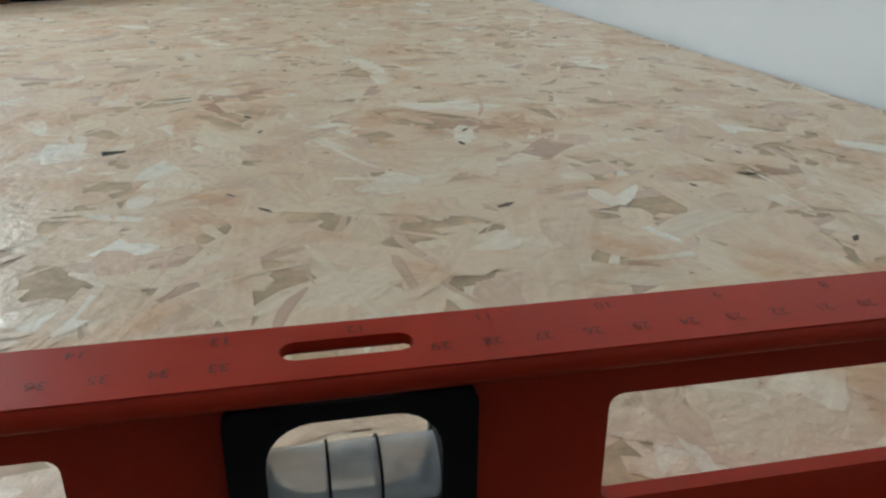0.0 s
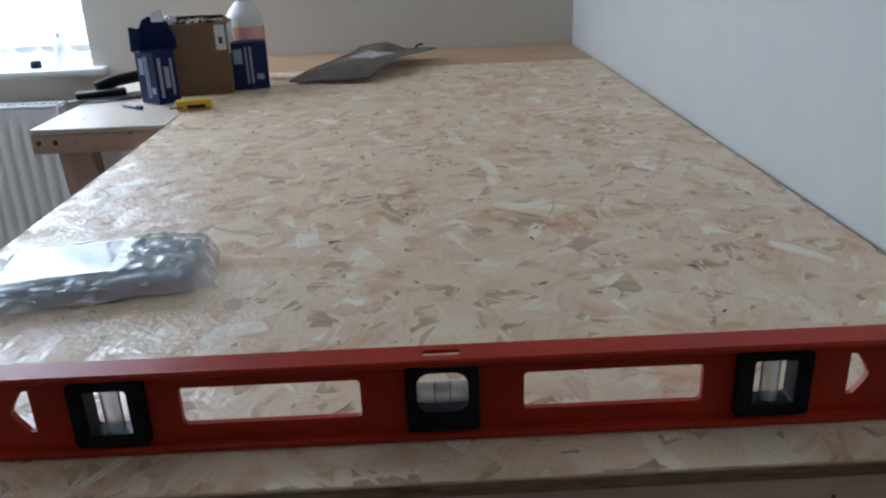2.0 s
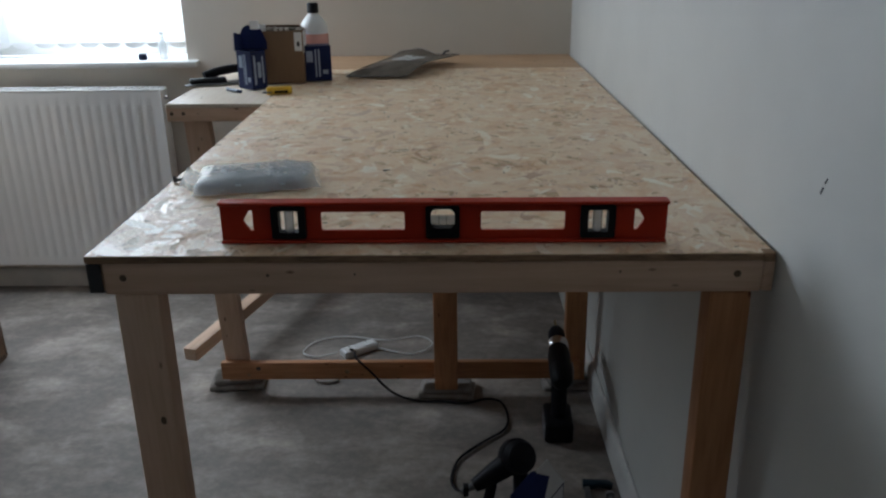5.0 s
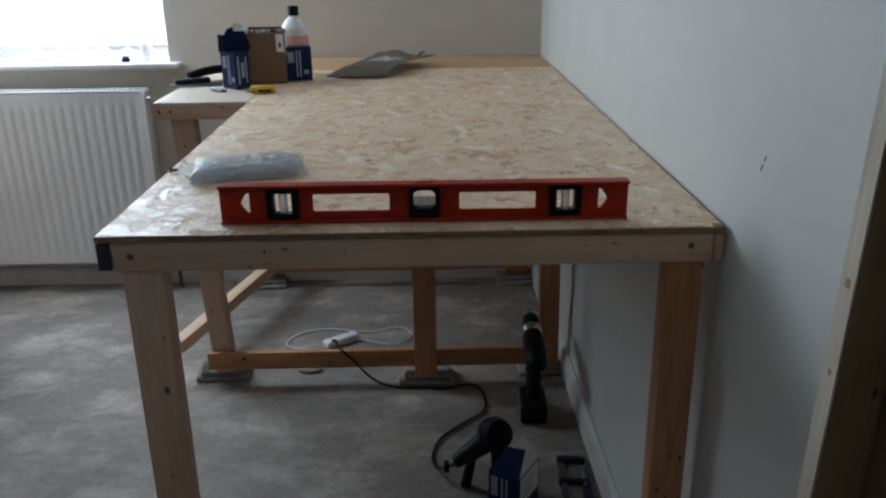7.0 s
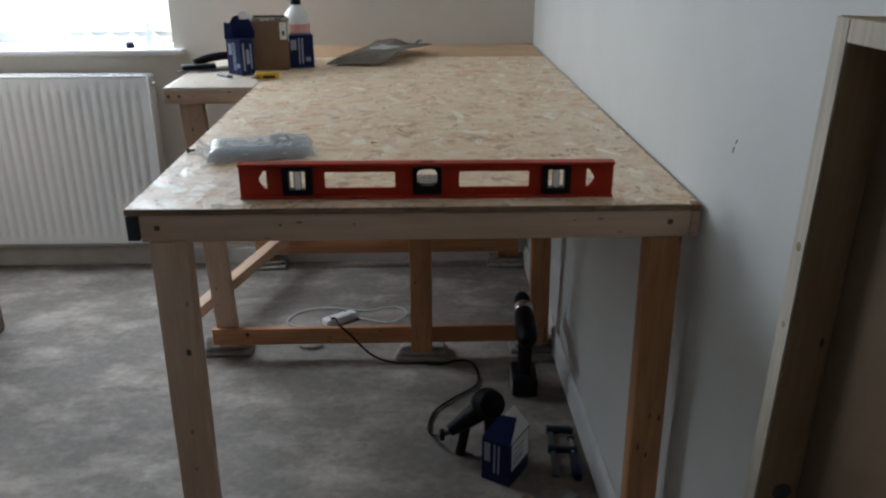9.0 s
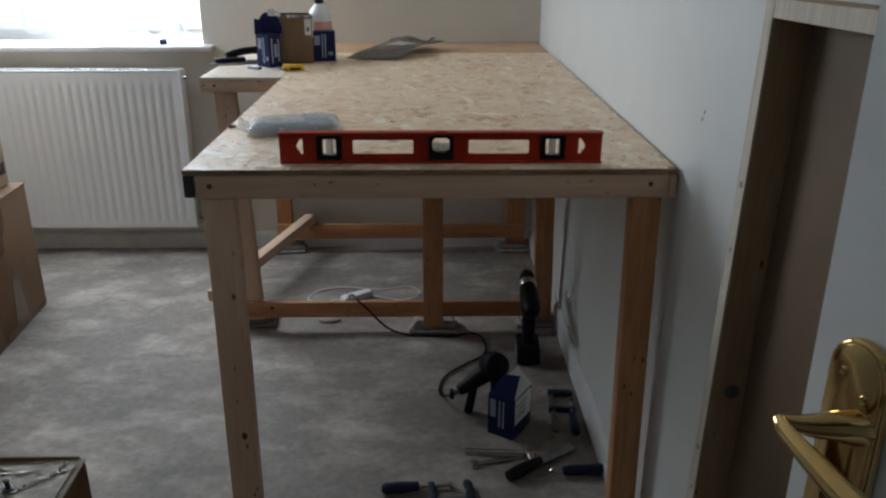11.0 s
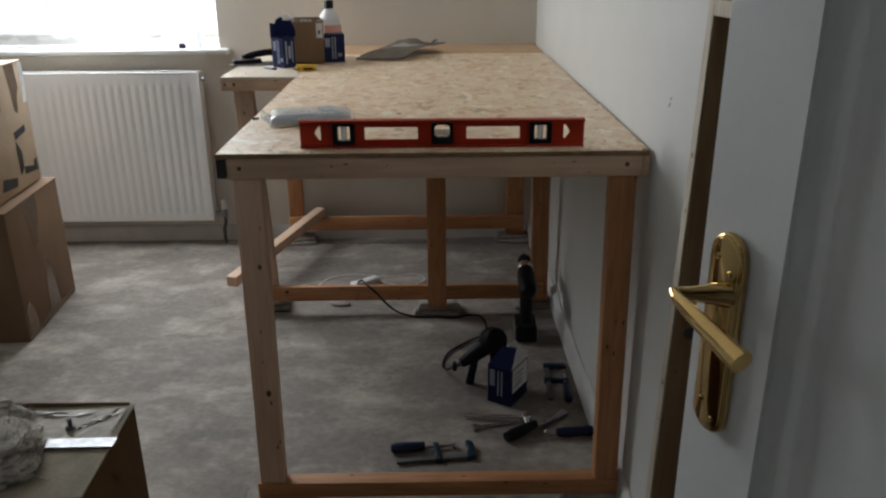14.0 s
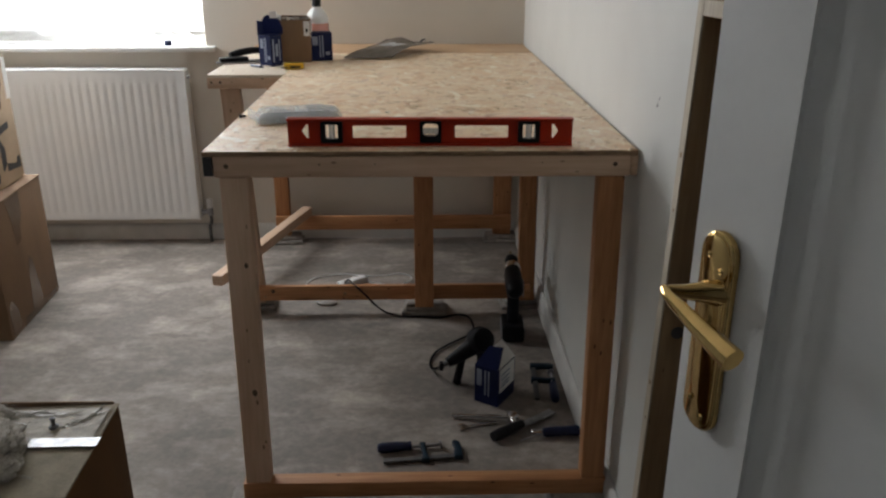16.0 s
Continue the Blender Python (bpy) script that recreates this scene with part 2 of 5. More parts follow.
TAPE = mat("brown_parcel_tape", (0.17, 0.115, 0.075), 0.22, vary=0.18, scale=20, bump=0.15)
CLEAR = mat("clear_tape", (0.29, 0.25, 0.19), 0.42, vary=0.3, scale=30, bump=0.5, spec=0.07)
GLINT = mat("tape_crease", (0.30, 0.27, 0.22), 0.18, vary=0.2, scale=40, bump=0.5, spec=0.45)
# brown card with the shade of the carton's unlit side put into its colour
CARD_SHADED = mat("shaded_brown_card", (0.125, 0.055, 0.014), 0.9, vary=0.16, scale=9, bump=0.12, fine=180, stretch=(1, 1, 0.35))
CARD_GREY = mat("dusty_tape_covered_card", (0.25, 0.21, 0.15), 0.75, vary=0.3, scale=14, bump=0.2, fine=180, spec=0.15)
PRINT = mat("black_print", (0.03, 0.03, 0.032), 0.6, vary=0.3, scale=40)
YELLOW = mat("yellow_plastic", (0.72, 0.44, 0.03), 0.4, vary=0.08)
STEEL = mat("steel", (0.72, 0.72, 0.73), 0.2, 1.0, vary=0.15, scale=50, bump=0.05)
DULLSTEEL = mat("dull_steel", (0.32, 0.32, 0.33), 0.45, 1.0, vary=0.3, scale=50, bump=0.1)
BRASS = mat("polished_brass", (0.58, 0.40, 0.16), 0.09, 1.0, vary=0.10, scale=18, bump=0.015)
TEAL = mat("dark_teal_enamel", (0.006, 0.022, 0.038), 0.45, vary=0.3, scale=40, spec=0.3)
NAVY = mat("navy_plastic", (0.006, 0.012, 0.045), 0.45, vary=0.3, scale=40, spec=0.3)
FLEECE = mat("grey_wool", (0.38, 0.35, 0.305), 0.95, vary=0.3, scale=70, bump=1.0, fine=400)
PADC = mat("grey_brown_pad", (0.29, 0.265, 0.24), 0.9, vary=0.3, scale=30, bump=0.4)
SHEET = mat("grey_abrasive_sheet", (0.27, 0.225, 0.18), 0.85, vary=0.25, scale=25, bump=0.3, fine=900)
PALEGREY = mat("pale_grey_print", (0.50, 0.49, 0.47), 0.7, vary=0.2, scale=60)
PINK = mat("pink_liquid", (0.70, 0.36, 0.30), 0.2, vary=0.05)
SKIRTP = mat("old_white_paint", (0.62, 0.61, 0.58), 0.5, vary=0.1, scale=12, bump=0.2)
PIPE = mat("grey_pipe", (0.10, 0.10, 0.10), 0.5, 0.3, vary=0.3)
# brown hardboard, darkened throughout for the shadow beneath the frame's top board
HARDB = mat("shaded_hardboard", (0.125, 0.076, 0.036), 0.75, vary=0.15, scale=7, bump=0.1)


def concrete():
    """Levelled screed: warm cloudy greys, pale trowel smears and dust."""
    m = mat("grey_screed", (0.240, 0.211, 0.189), 0.75, vary=0.16, scale=2.4, bump=0.25, fine=120)
    t = m.node_tree
    b = t.nodes["Principled BSDF"]
    last = b.inputs["Base Color"].links[0].from_socket
    co = t.nodes.new("ShaderNodeTexCoord")
    layers = (((1.6, 2.2, 1), 14, 1.0, 6, 0.4, 0.36, (0.80, 0.79, 0.78), 0.66, (1.22, 1.21, 1.19)),
              ((3.6, 6.4, 1), -10, 1.0, 8, 0.2, 0.47, (0.92, 0.92, 0.92), 0.64, (1.56, 1.55, 1.53)),
              ((9.0, 6.5, 1), 38, 1.3, 9, 0.3, 0.56, (1.0, 1.0, 1.0), 0.70, (1.28, 1.27, 1.26)),
              ((14.0, 16.0, 1), 20, 2.6, 8, 0.1, 0.40, (0.90, 0.90, 0.90), 0.70, (1.18, 1.18, 1.17)))
    for scale, turn, size, detail, warp, p0, c0, p1, c1 in layers:
        mp = t.nodes.new("ShaderNodeMapping")
        mp.inputs["Scale"].default_value, mp.inputs["Rotation"].default_value = scale, (0, 0, radians(turn))
        t.links.new(co.outputs["Object"], mp.inputs[0])
        n = t.nodes.new("ShaderNodeTexNoise")
        n.inputs["Scale"].default_value, n.inputs["Detail"].default_value, n.inputs["Distortion"].default_value = size, detail, warp
        n.inputs["Roughness"].default_value = 0.6
        t.links.new(mp.outputs[0], n.inputs["Vector"])
        r = t.nodes.new("ShaderNodeValToRGB")
        r.color_ramp.elements[0].position, r.color_ramp.elements[0].color = p0, (*c0, 1)
        r.color_ramp.elements[1].position, r.color_ramp.elements[1].color = p1, (*c1, 1)
        t.links.new(n.outputs[0], r.inputs[0])
        mul = t.nodes.new("ShaderNodeMixRGB")
        mul.blend_type, mul.inputs[0].default_value = "MULTIPLY", 1.0
        t.links.new(last, mul.inputs[1])
        t.links.new(r.outputs[0], mul.inputs[2])
        last = mul.outputs[0]
    t.links.new(last, b.inputs["Base Color"])
    return m


SCREED = concrete()


def glass_material(name, color=(1, 1, 1), rough=0.02):
    m = bpy.data.materials.new(name)
    m.use_nodes = True
    b = m.node_tree.nodes["Principled BSDF"]
    b.inputs["Base Color"].default_value = (*color, 1)
    b.inputs["Roughness"].default_value = rough
    b.inputs["Transmission Weight"].default_value = 1.0
    b.inputs["IOR"].default_value = 1.45
    return m


GLASS = glass_material("window_glass")


def plastic_film():
    """Crinkled clear bag: half see-through and shiny."""
    m = mat("clear_bag_film", (0.80, 0.85, 0.88), 0.07, vary=0.05, scale=30, bump=0.05, fine=60, alpha=0.42, spec=0.9)
    m.node_tree.nodes["Principled BSDF"].inputs["IOR"].default_value = 1.8
    return m


FILM = plastic_film()
FLECK = mat("bark_fleck", (0.10, 0.065, 0.04), 0.8, vary=0.4)


def glow(name, color, strength):
    m = bpy.data.materials.new(name)
    m.use_nodes = True
    t = m.node_tree
    t.nodes.clear()
    e = t.nodes.new("ShaderNodeEmission")
    e.inputs[0].default_value, e.inputs[1].default_value = (*color, 1), strength
    o = t.nodes.new("ShaderNodeOutputMaterial")
    t.links.new(e.outputs[0], o.inputs[0])
    return m


def blind_material():
    m = bpy.data.materials.new("blind_fabric")
    m.use_nodes = True
    t = m.node_tree
    t.nodes.clear()
    d = t.nodes.new("ShaderNodeBsdfDiffuse")
    d.inputs[0].default_value = (0.82, 0.82, 0.81, 1)
    tr = t.nodes.new("ShaderNodeBsdfTranslucent")
    tr.inputs[0].default_value = (0.85, 0.86, 0.87, 1)
    mx = t.nodes.new("ShaderNodeMixShader")
    mx.inputs[0].default_value = 0.8
    o = t.nodes.new("ShaderNodeOutputMaterial")
    t.links.new(d.outputs[0], mx.inputs[1])
    t.links.new(tr.outputs[0], mx.inputs[2])
    t.links.new(mx.outputs[0], o.inputs[0])
    return m


BLIND = blind_material()
SKYGLOW = glow("white_sky", (0.95, 0.98, 1.0), 9.0)


# ---- shape helpers ----
def box(p0, p1, bevel=0.002, seg=1, bm=None):
    """A block between two corners with eased edges."""
    own = bmesh.new()
    r = bmesh.ops.create_cube(own, size=1)
    for v in own.verts:
        v.co = Vector([(p0[i] + p1[i]) / 2 + v.co[i] * (p1[i] - p0[i]) for i in range(3)])
    if bevel > 0:
        bmesh.ops.bevel(own, geom=own.edges[:], offset=bevel, segments=seg, affect="EDGES", profile=0.5)
    return join_into(bm, own)


def join_into(bm, own):
    if bm is None:
        return own
    me = bpy.data.meshes.new("tmp")
    own.to_mesh(me)
    own.free()
    bm.from_mesh(me)
    bpy.data.meshes.remove(me)
    return bm


def moved(bm, m):
    bmesh.ops.transform(bm, matrix=m, verts=bm.verts)
    return bm


def rod(p0, p1, r0, r1=None, seg=16, bm=None):
    """A round bar, tapered if two radii are given."""
    r1 = r0 if r1 is None else r1
    p0, p1 = Vector(p0), Vector(p1)
    own = bmesh.new()
    bmesh.ops.create_cone(own, cap_ends=True, segments=seg, radius1=r0, radius2=r1, depth=(p1 - p0).length)
    m = Matrix.Translation((p0 + p1) / 2) @ (p1 - p0).to_track_quat("Z", "Y").to_matrix().to_4x4()
    moved(own, m)
    return join_into(bm, own)


def lathe(profile, seg=24, bm=None, m=None):
    """A turned body from (radius, height) pairs."""
    own = bmesh.new()
    rings = []
    for r, z in profile:
        if r < 1e-6:
            rings.append([own.verts.new((0, 0, z))])
        else:
            rings.append([own.verts.new((r * math.cos(2 * math.pi * i / seg), r * math.sin(2 * math.pi * i / seg), z)) for i in range(seg)])
    for a, b in zip(rings, rings[1:]):
        for i in range(seg):
            j = (i + 1) % seg
            q = [a[i % len(a)], a[j % len(a)], b[j % len(b)], b[i % len(b)]]
            q = list(dict.fromkeys(q))
            if len(q) > 2:
                own.faces.new(q)
    for ring in (rings[0], rings[-1]):
        if len(ring) > 2:
            own.faces.new(ring)
    bmesh.ops.recalc_face_normals(own, faces=own.faces[:])
    if m is not None:
        moved(own, m)
    return join_into(bm, own)


def smooth_path(pts, steps=8):
    """Catmull-Rom points through pts."""
    pts = [Vector(p) for p in pts]
    out = []
    for i in range(len(pts) - 1):
        p0, p1, p2, p3 = pts[max(i - 1, 0)], pts[i], pts[i + 1], pts[min(i + 2, len(pts) - 1)]
        for s in range(steps):
            t = s / steps
            out.append(0.5 * ((2 * p1) + (p2 - p0) * t + (2 * p0 - 5 * p1 + 4 * p2 - p3) * t * t + (3 * p1 - p0 - 3 * p2 + p3) * t ** 3))
    return out + [pts[-1]]


def tube(pts, r, seg=8, bm=None, radii=None, flat=1.0):
    """A round or flattened bar swept along points."""
    own = bmesh.new()
    rings = []
    side = None
    for i, p in enumerate(pts):
        d = (pts[min(i + 1, len(pts) - 1)] - pts[max(i - 1, 0)]).normalized()
        if side is None:
            side = d.orthogonal().normalized()
        side = (side - d * side.dot(d)).normalized()
        up = d.cross(side)
        rr = r if radii is None else radii[i]
        rings.append([own.verts.new(p + (side * math.cos(2 * math.pi * k / seg) + up * math.sin(2 * math.pi * k / seg) * flat) * rr) for k in range(seg)])
    for a, b in zip(rings, rings[1:]):
        for k in range(seg):
            own.faces.new((a[k], a[(k + 1) % seg], b[(k + 1) % seg], b[k]))
    own.faces.new(rings[0][::-1])
    own.faces.new(rings[-1])
    return join_into(bm, own)


def prism(outline, h0, h1, bevel=0.0, m=None, bm=None, seg=2):
    """A flat outline (x, y) raised from h0 to h1."""
    own = bmesh.new()
    f = own.faces.new([own.verts.new((x, y, h0)) for x, y in outline])
    r = bmesh.ops.extrude_face_region(own, geom=[f])
    bmesh.ops.translate(own, vec=(0, 0, h1 - h0), verts=[v for v in r["geom"] if isinstance(v, bmesh.types.BMVert)])
    bmesh.ops.recalc_face_normals(own, faces=own.faces[:])
    if bevel:
        bmesh.ops.bevel(own, geom=own.edges[:], offset=bevel, segments=seg, affect="EDGES", profile=0.5)
    if m is not None:
        moved(own, m)
    return join_into(bm, own)


def mesh_object(name, bm, material, smooth=True):
    me = bpy.data.meshes.new(name)
    bm.to_mesh(me)
    bm.free()
    me.materials.append(material)
    if smooth:
        me.polygons.foreach_set("use_smooth", [True] * len(me.polygons))
        me.set_sharp_from_angle(angle=radians(35))
    return new(name, me)


def part(name, bm, material, parent, label=""):
    ob = mesh_object(name, bm, material)
    ob.parent = parent
    if label:
        tagged(ob, label)
    return ob


def root(name, m, label, category, group="", kind=""):
    """The Empty at a thing's base."""
    e = new(name)
    e.empty_display_size = 0.05
    e.matrix_world = m
    return tagged(e, label, category, group, kind)


def thing(name, bm, material, label, category, m=None, group=""):
    ob = mesh_object(name, bm, material)
    if m is not None:
        ob.matrix_world = m
    return tagged(ob, label, category, group)


def structure(name, bm, material, label, category):
    return tagged(mesh_object(name, bm, material), label, category, kind="structure")


def screw_bm(p, normal, r=0.005):
    """A countersunk screw head, 1 mm proud."""
    n = Vector(normal).normalized()
    m = Matrix.Translation(p) @ n.to_track_quat("Z", "Y").to_matrix().to_4x4()
    return lathe([(0, 0.0012), (r * 0.35, 0.0006), (r * 0.8, 0.0012), (r, 0.0004), (r * 1.5, -0.0015)], 12, m=m)


# ---- room ----
def wall_with_opening(p0, p1, axis, o0, o1, z0, z1):
    """A thick wall from p0 to p1 with one opening between o0 and o1 along axis, z0 to z1."""
    bm = bmesh.new()
    lo, hi = list(p0), list(p1)

    def piece(a, b, za, zb):
        if b - a > 1e-4 and zb - za > 1e-4:
            q0, q1 = list(lo), list(hi)
            q0[axis], q1[axis], q0[2], q1[2] = a, b, za, zb
            box(q0, q1, 0, bm=bm)

    piece(lo[axis], o0, lo[2], hi[2])
    piece(o1, hi[axis], lo[2], hi[2])
    piece(o0, o1, lo[2], z0)
    piece(o0, o1, z1, hi[2])
    return bm


X0, Y0, TOP = -2.35, -1.78, 2.4
def slab(z0, z1):
    """The room's slab with the hall's slab butted against it."""
    bm = box((X0 - 0.2, Y0 - 0.12, z0), (W + 0.2, L + 0.2, z1), 0)
    return box((X0 - 0.2, Y0 - 1.3, z0), (W + 0.9, Y0 - 0.12, z1), 0, bm=bm)


structure("floor", slab(-0.1, 0.0), SCREED, "bare grey levelled screed floor with dusty smears", "floor")
structure("ceiling", slab(TOP, TOP + 0.1), CEIL, "plain white painted ceiling", "ceiling")
structure("wall_north", wall_with_opening((X0 - 0.2, L, 0), (W + 0.2, L + 0.25, TOP), 0, WIN_L, WIN_R, WIN_B - 0.02, WIN_T), CREAM, "cream painted plaster wall with a window", "wall")
structure("wall_east", box((W, Y0, 0), (W + 0.15, L, TOP), 0), WALL, "white painted plaster wall with small scuffs", "wall")
# unseen walls, added to close the room and hall against stray sky light
structure("wall_west", box((X0 - 0.15, Y0, 0), (X0, L, TOP), 0), TAUPE, "plain unseen wall, grey to cut bounced light", "wall")
structure("wall_south", wall_with_opening((X0 - 0.2, Y0 - 0.12, 0), (W + 0.15, Y0, TOP), 0, 0.13, 0.915, 0, 2.03), TAUPE, "plain unseen wall with a doorway, grey to cut bounced light", "wall")
structure("hall_wall", box((X0, Y0 - 1.3, 0), (W + 0.9, Y0 - 1.2, TOP), 0), TAUPE, "plain unseen wall added to close the hall beyond the doorway", "wall")
structure("hall_wall_north", box((W + 0.15, Y0 - 0.24, 0), (W + 0.8, Y0 - 0.12, TOP), 0), TAUPE, "plain unseen wall added to close the hall beside the doorway", "wall")
structure("hall_wall_end", box((X0 - 0.2, Y0 - 1.2, 0), (X0 - 0.1, Y0 - 0.12, TOP), 0), TAUPE, "plain unseen end wall added to close the hall", "wall")
structure("hall_wall_side", box((W + 0.8, Y0 - 1.2, 0), (W + 0.9, Y0 - 0.12, TOP), 0), TAUPE, "plain unseen side wall added to close the hall", "wall")


def skirting(length, height=0.09, depth=0.015):
    """A skirting board along x with a rounded top edge, standing out towards -y."""
    prof = [(0, 0), (-depth, 0), (-depth, height * 0.78), (-depth * 0.75, height * 0.9), (-depth * 0.35, height), (0, height)]
    bm = bmesh.new()
    f = bm.faces.new([bm.verts.new((0, y, z)) for y, z in prof])
    r = bmesh.ops.extrude_face_region(bm, geom=[f])
    bmesh.ops.translate(bm, vec=(length, 0, 0), verts=[v for v in r["geom"] if isinstance(v, bmesh.types.BMVert)])
    bmesh.ops.recalc_face_normals(bm, faces=bm.faces[:])
    return bm


structure("baseboard_north", moved(skirting(W - X0 - 0.002, 0.075), pose(X0, L - 0.001, 0)), SKIRTP, "low white painted skirting board, dusty", "skirting board")
structure("baseboard_east", moved(skirting(L - Y0 - 0.02), pose(W - 0.001, L - 0.017, 0, 0, 0, -90)), SKIRTP, "white painted skirting board with scuffs", "skirting board")
structure("baseboard_west", moved(skirting(L - Y0 - 0.02), pose(X0 + 0.001, Y0, 0, 0, 0, 90)), SKIRTP, "white painted skirting board", "skirting board")

# window, sill, blind and daylight
win = root("window_1", pose((WIN_L + WIN_R) / 2, L + 0.16, WIN_B), "white framed window with bright daylight behind", "window", kind="structure")
ww, wh = WIN_R - WIN_L, WIN_T - WIN_B
fr = box((-ww / 2, 0, 0), (ww / 2, 0.06, 0.055), 0.004)
box((-ww / 2, 0, wh - 0.055), (ww / 2, 0.06, wh), 0.004, bm=fr)
for x in (-ww / 2, -0.03, ww / 2 - 0.055):
    box((x, 0.001, 0.05), (x + 0.055, 0.059, wh - 0.05), 0.004, bm=fr)
part("window_frame", fr, GLOSS, win)
for x0, x1 in ((-ww / 2 + 0.05, -0.025), (0.02, ww / 2 - 0.05)):
    pane = part("pane", box((x0, 0.026, 0.05), (x1, 0.032, wh - 0.05), 0), GLASS, win)
    pane.visible_shadow = False
sill = structure("window_sill", box((WIN_L - 0.04, L - 0.055, WIN_B - 0.022), (WIN_R + 0.045, L + 0.16, WIN_B), 0.006, 2), GLOSS, "white gloss painted window sill", "window sill")

blind = root("vertical_blind", pose(0, L + 0.075, 0), "white fabric vertical blind with chained slats", "blind")
part("head_rail", box((WIN_L + 0.01, -0.02, WIN_T - 0.04), (WIN_R - 0.01, 0.02, WIN_T - 0.002), 0.003), WHITEP, blind)
n_slats = 17
for i in range(n_slats):
    x = WIN_L + 0.05 + i * (WIN_R - WIN_L - 0.10) / (n_slats - 1)
    bm = bmesh.new()
    pts = []
    for s in range(7):
        u = (s / 6 - 0.5) * 0.089
        pts.append((u, 0.004 * math.cos(math.pi * (s / 6 - 0.5))))
    lo = [bm.verts.new((px, py, 0.965 - 0.004 * math.cos(math.pi * (s / 6 - 0.5)))) for s, (px, py) in enumerate(pts)]
    hi = [bm.verts.new((px, py, WIN_T - 0.045)) for px, py in pts]
    for s in range(6):
        bm.faces.new((lo[s], lo[s + 1], hi[s + 1], hi[s]))
    bmesh.ops.solidify(bm, geom=bm.faces[:], thickness=0.0006)
    sl = part("slat", moved(bm, pose(x, 0, 0, 0, 0, 24)), BLIND, blind)
    half = [(0.036 * math.cos(math.pi + math.pi * q / 10), 0.967 + 0.022 * math.sin(math.pi + math.pi * q / 10)) for q in range(11)]
    part("weight", moved(prism(half, -0.0015, 0.0015), pose(x, 0, 0, 0, 0, 24) @ Matrix(((1, 0, 0, 0), (0, 0, 1, 0), (0, 1, 0, 0), (0, 0, 0, 1)))), WHITEP, blind)
    if i:
        px = x - (WIN_R - WIN_L - 0.10) / (n_slats - 1)
        ch = smooth_path([(px, 0, 0.94), ((px + x) / 2, 0, 0.928), (x, 0, 0.94)], 5)
        part("chain", tube(ch, 0.0016, 6), WHITEP, blind)
backdrop = structure("backdrop_sky", box((WIN_L - 1.2, L + 1.0, -0.2), (WIN_R + 1.2, L + 1.02, 3.6), 0), SKYGLOW, "plain bright white overcast sky", "sky")

# small things on the sill
cap = root("bottle_cap", pose(-0.66, L + 0.01, WIN_B), "small dark blue plastic cap on the window sill", "cap")
part("cap_body", lathe([(0, 0), (0.016, 0), (0.016, 0.018), (0.013, 0.021), (0, 0.021)], 20), NAVY, cap)
vase = root("small_bottle", pose(-0.585, L + 0.02, WIN_B), "small clear grey bottle on the window sill", "bottle")
part("bottle_body", lathe([(0, 0), (0.015, 0), (0.016, 0.004), (0.016, 0.055), (0.009, 0.07), (0.007, 0.085), (0, 0.085)], 20), FILM, vase)
part("bottle_cap", lathe([(0, 0.085), (0.008, 0.085), (0.008, 0.098), (0, 0.098)], 16), WHITEP, vase)


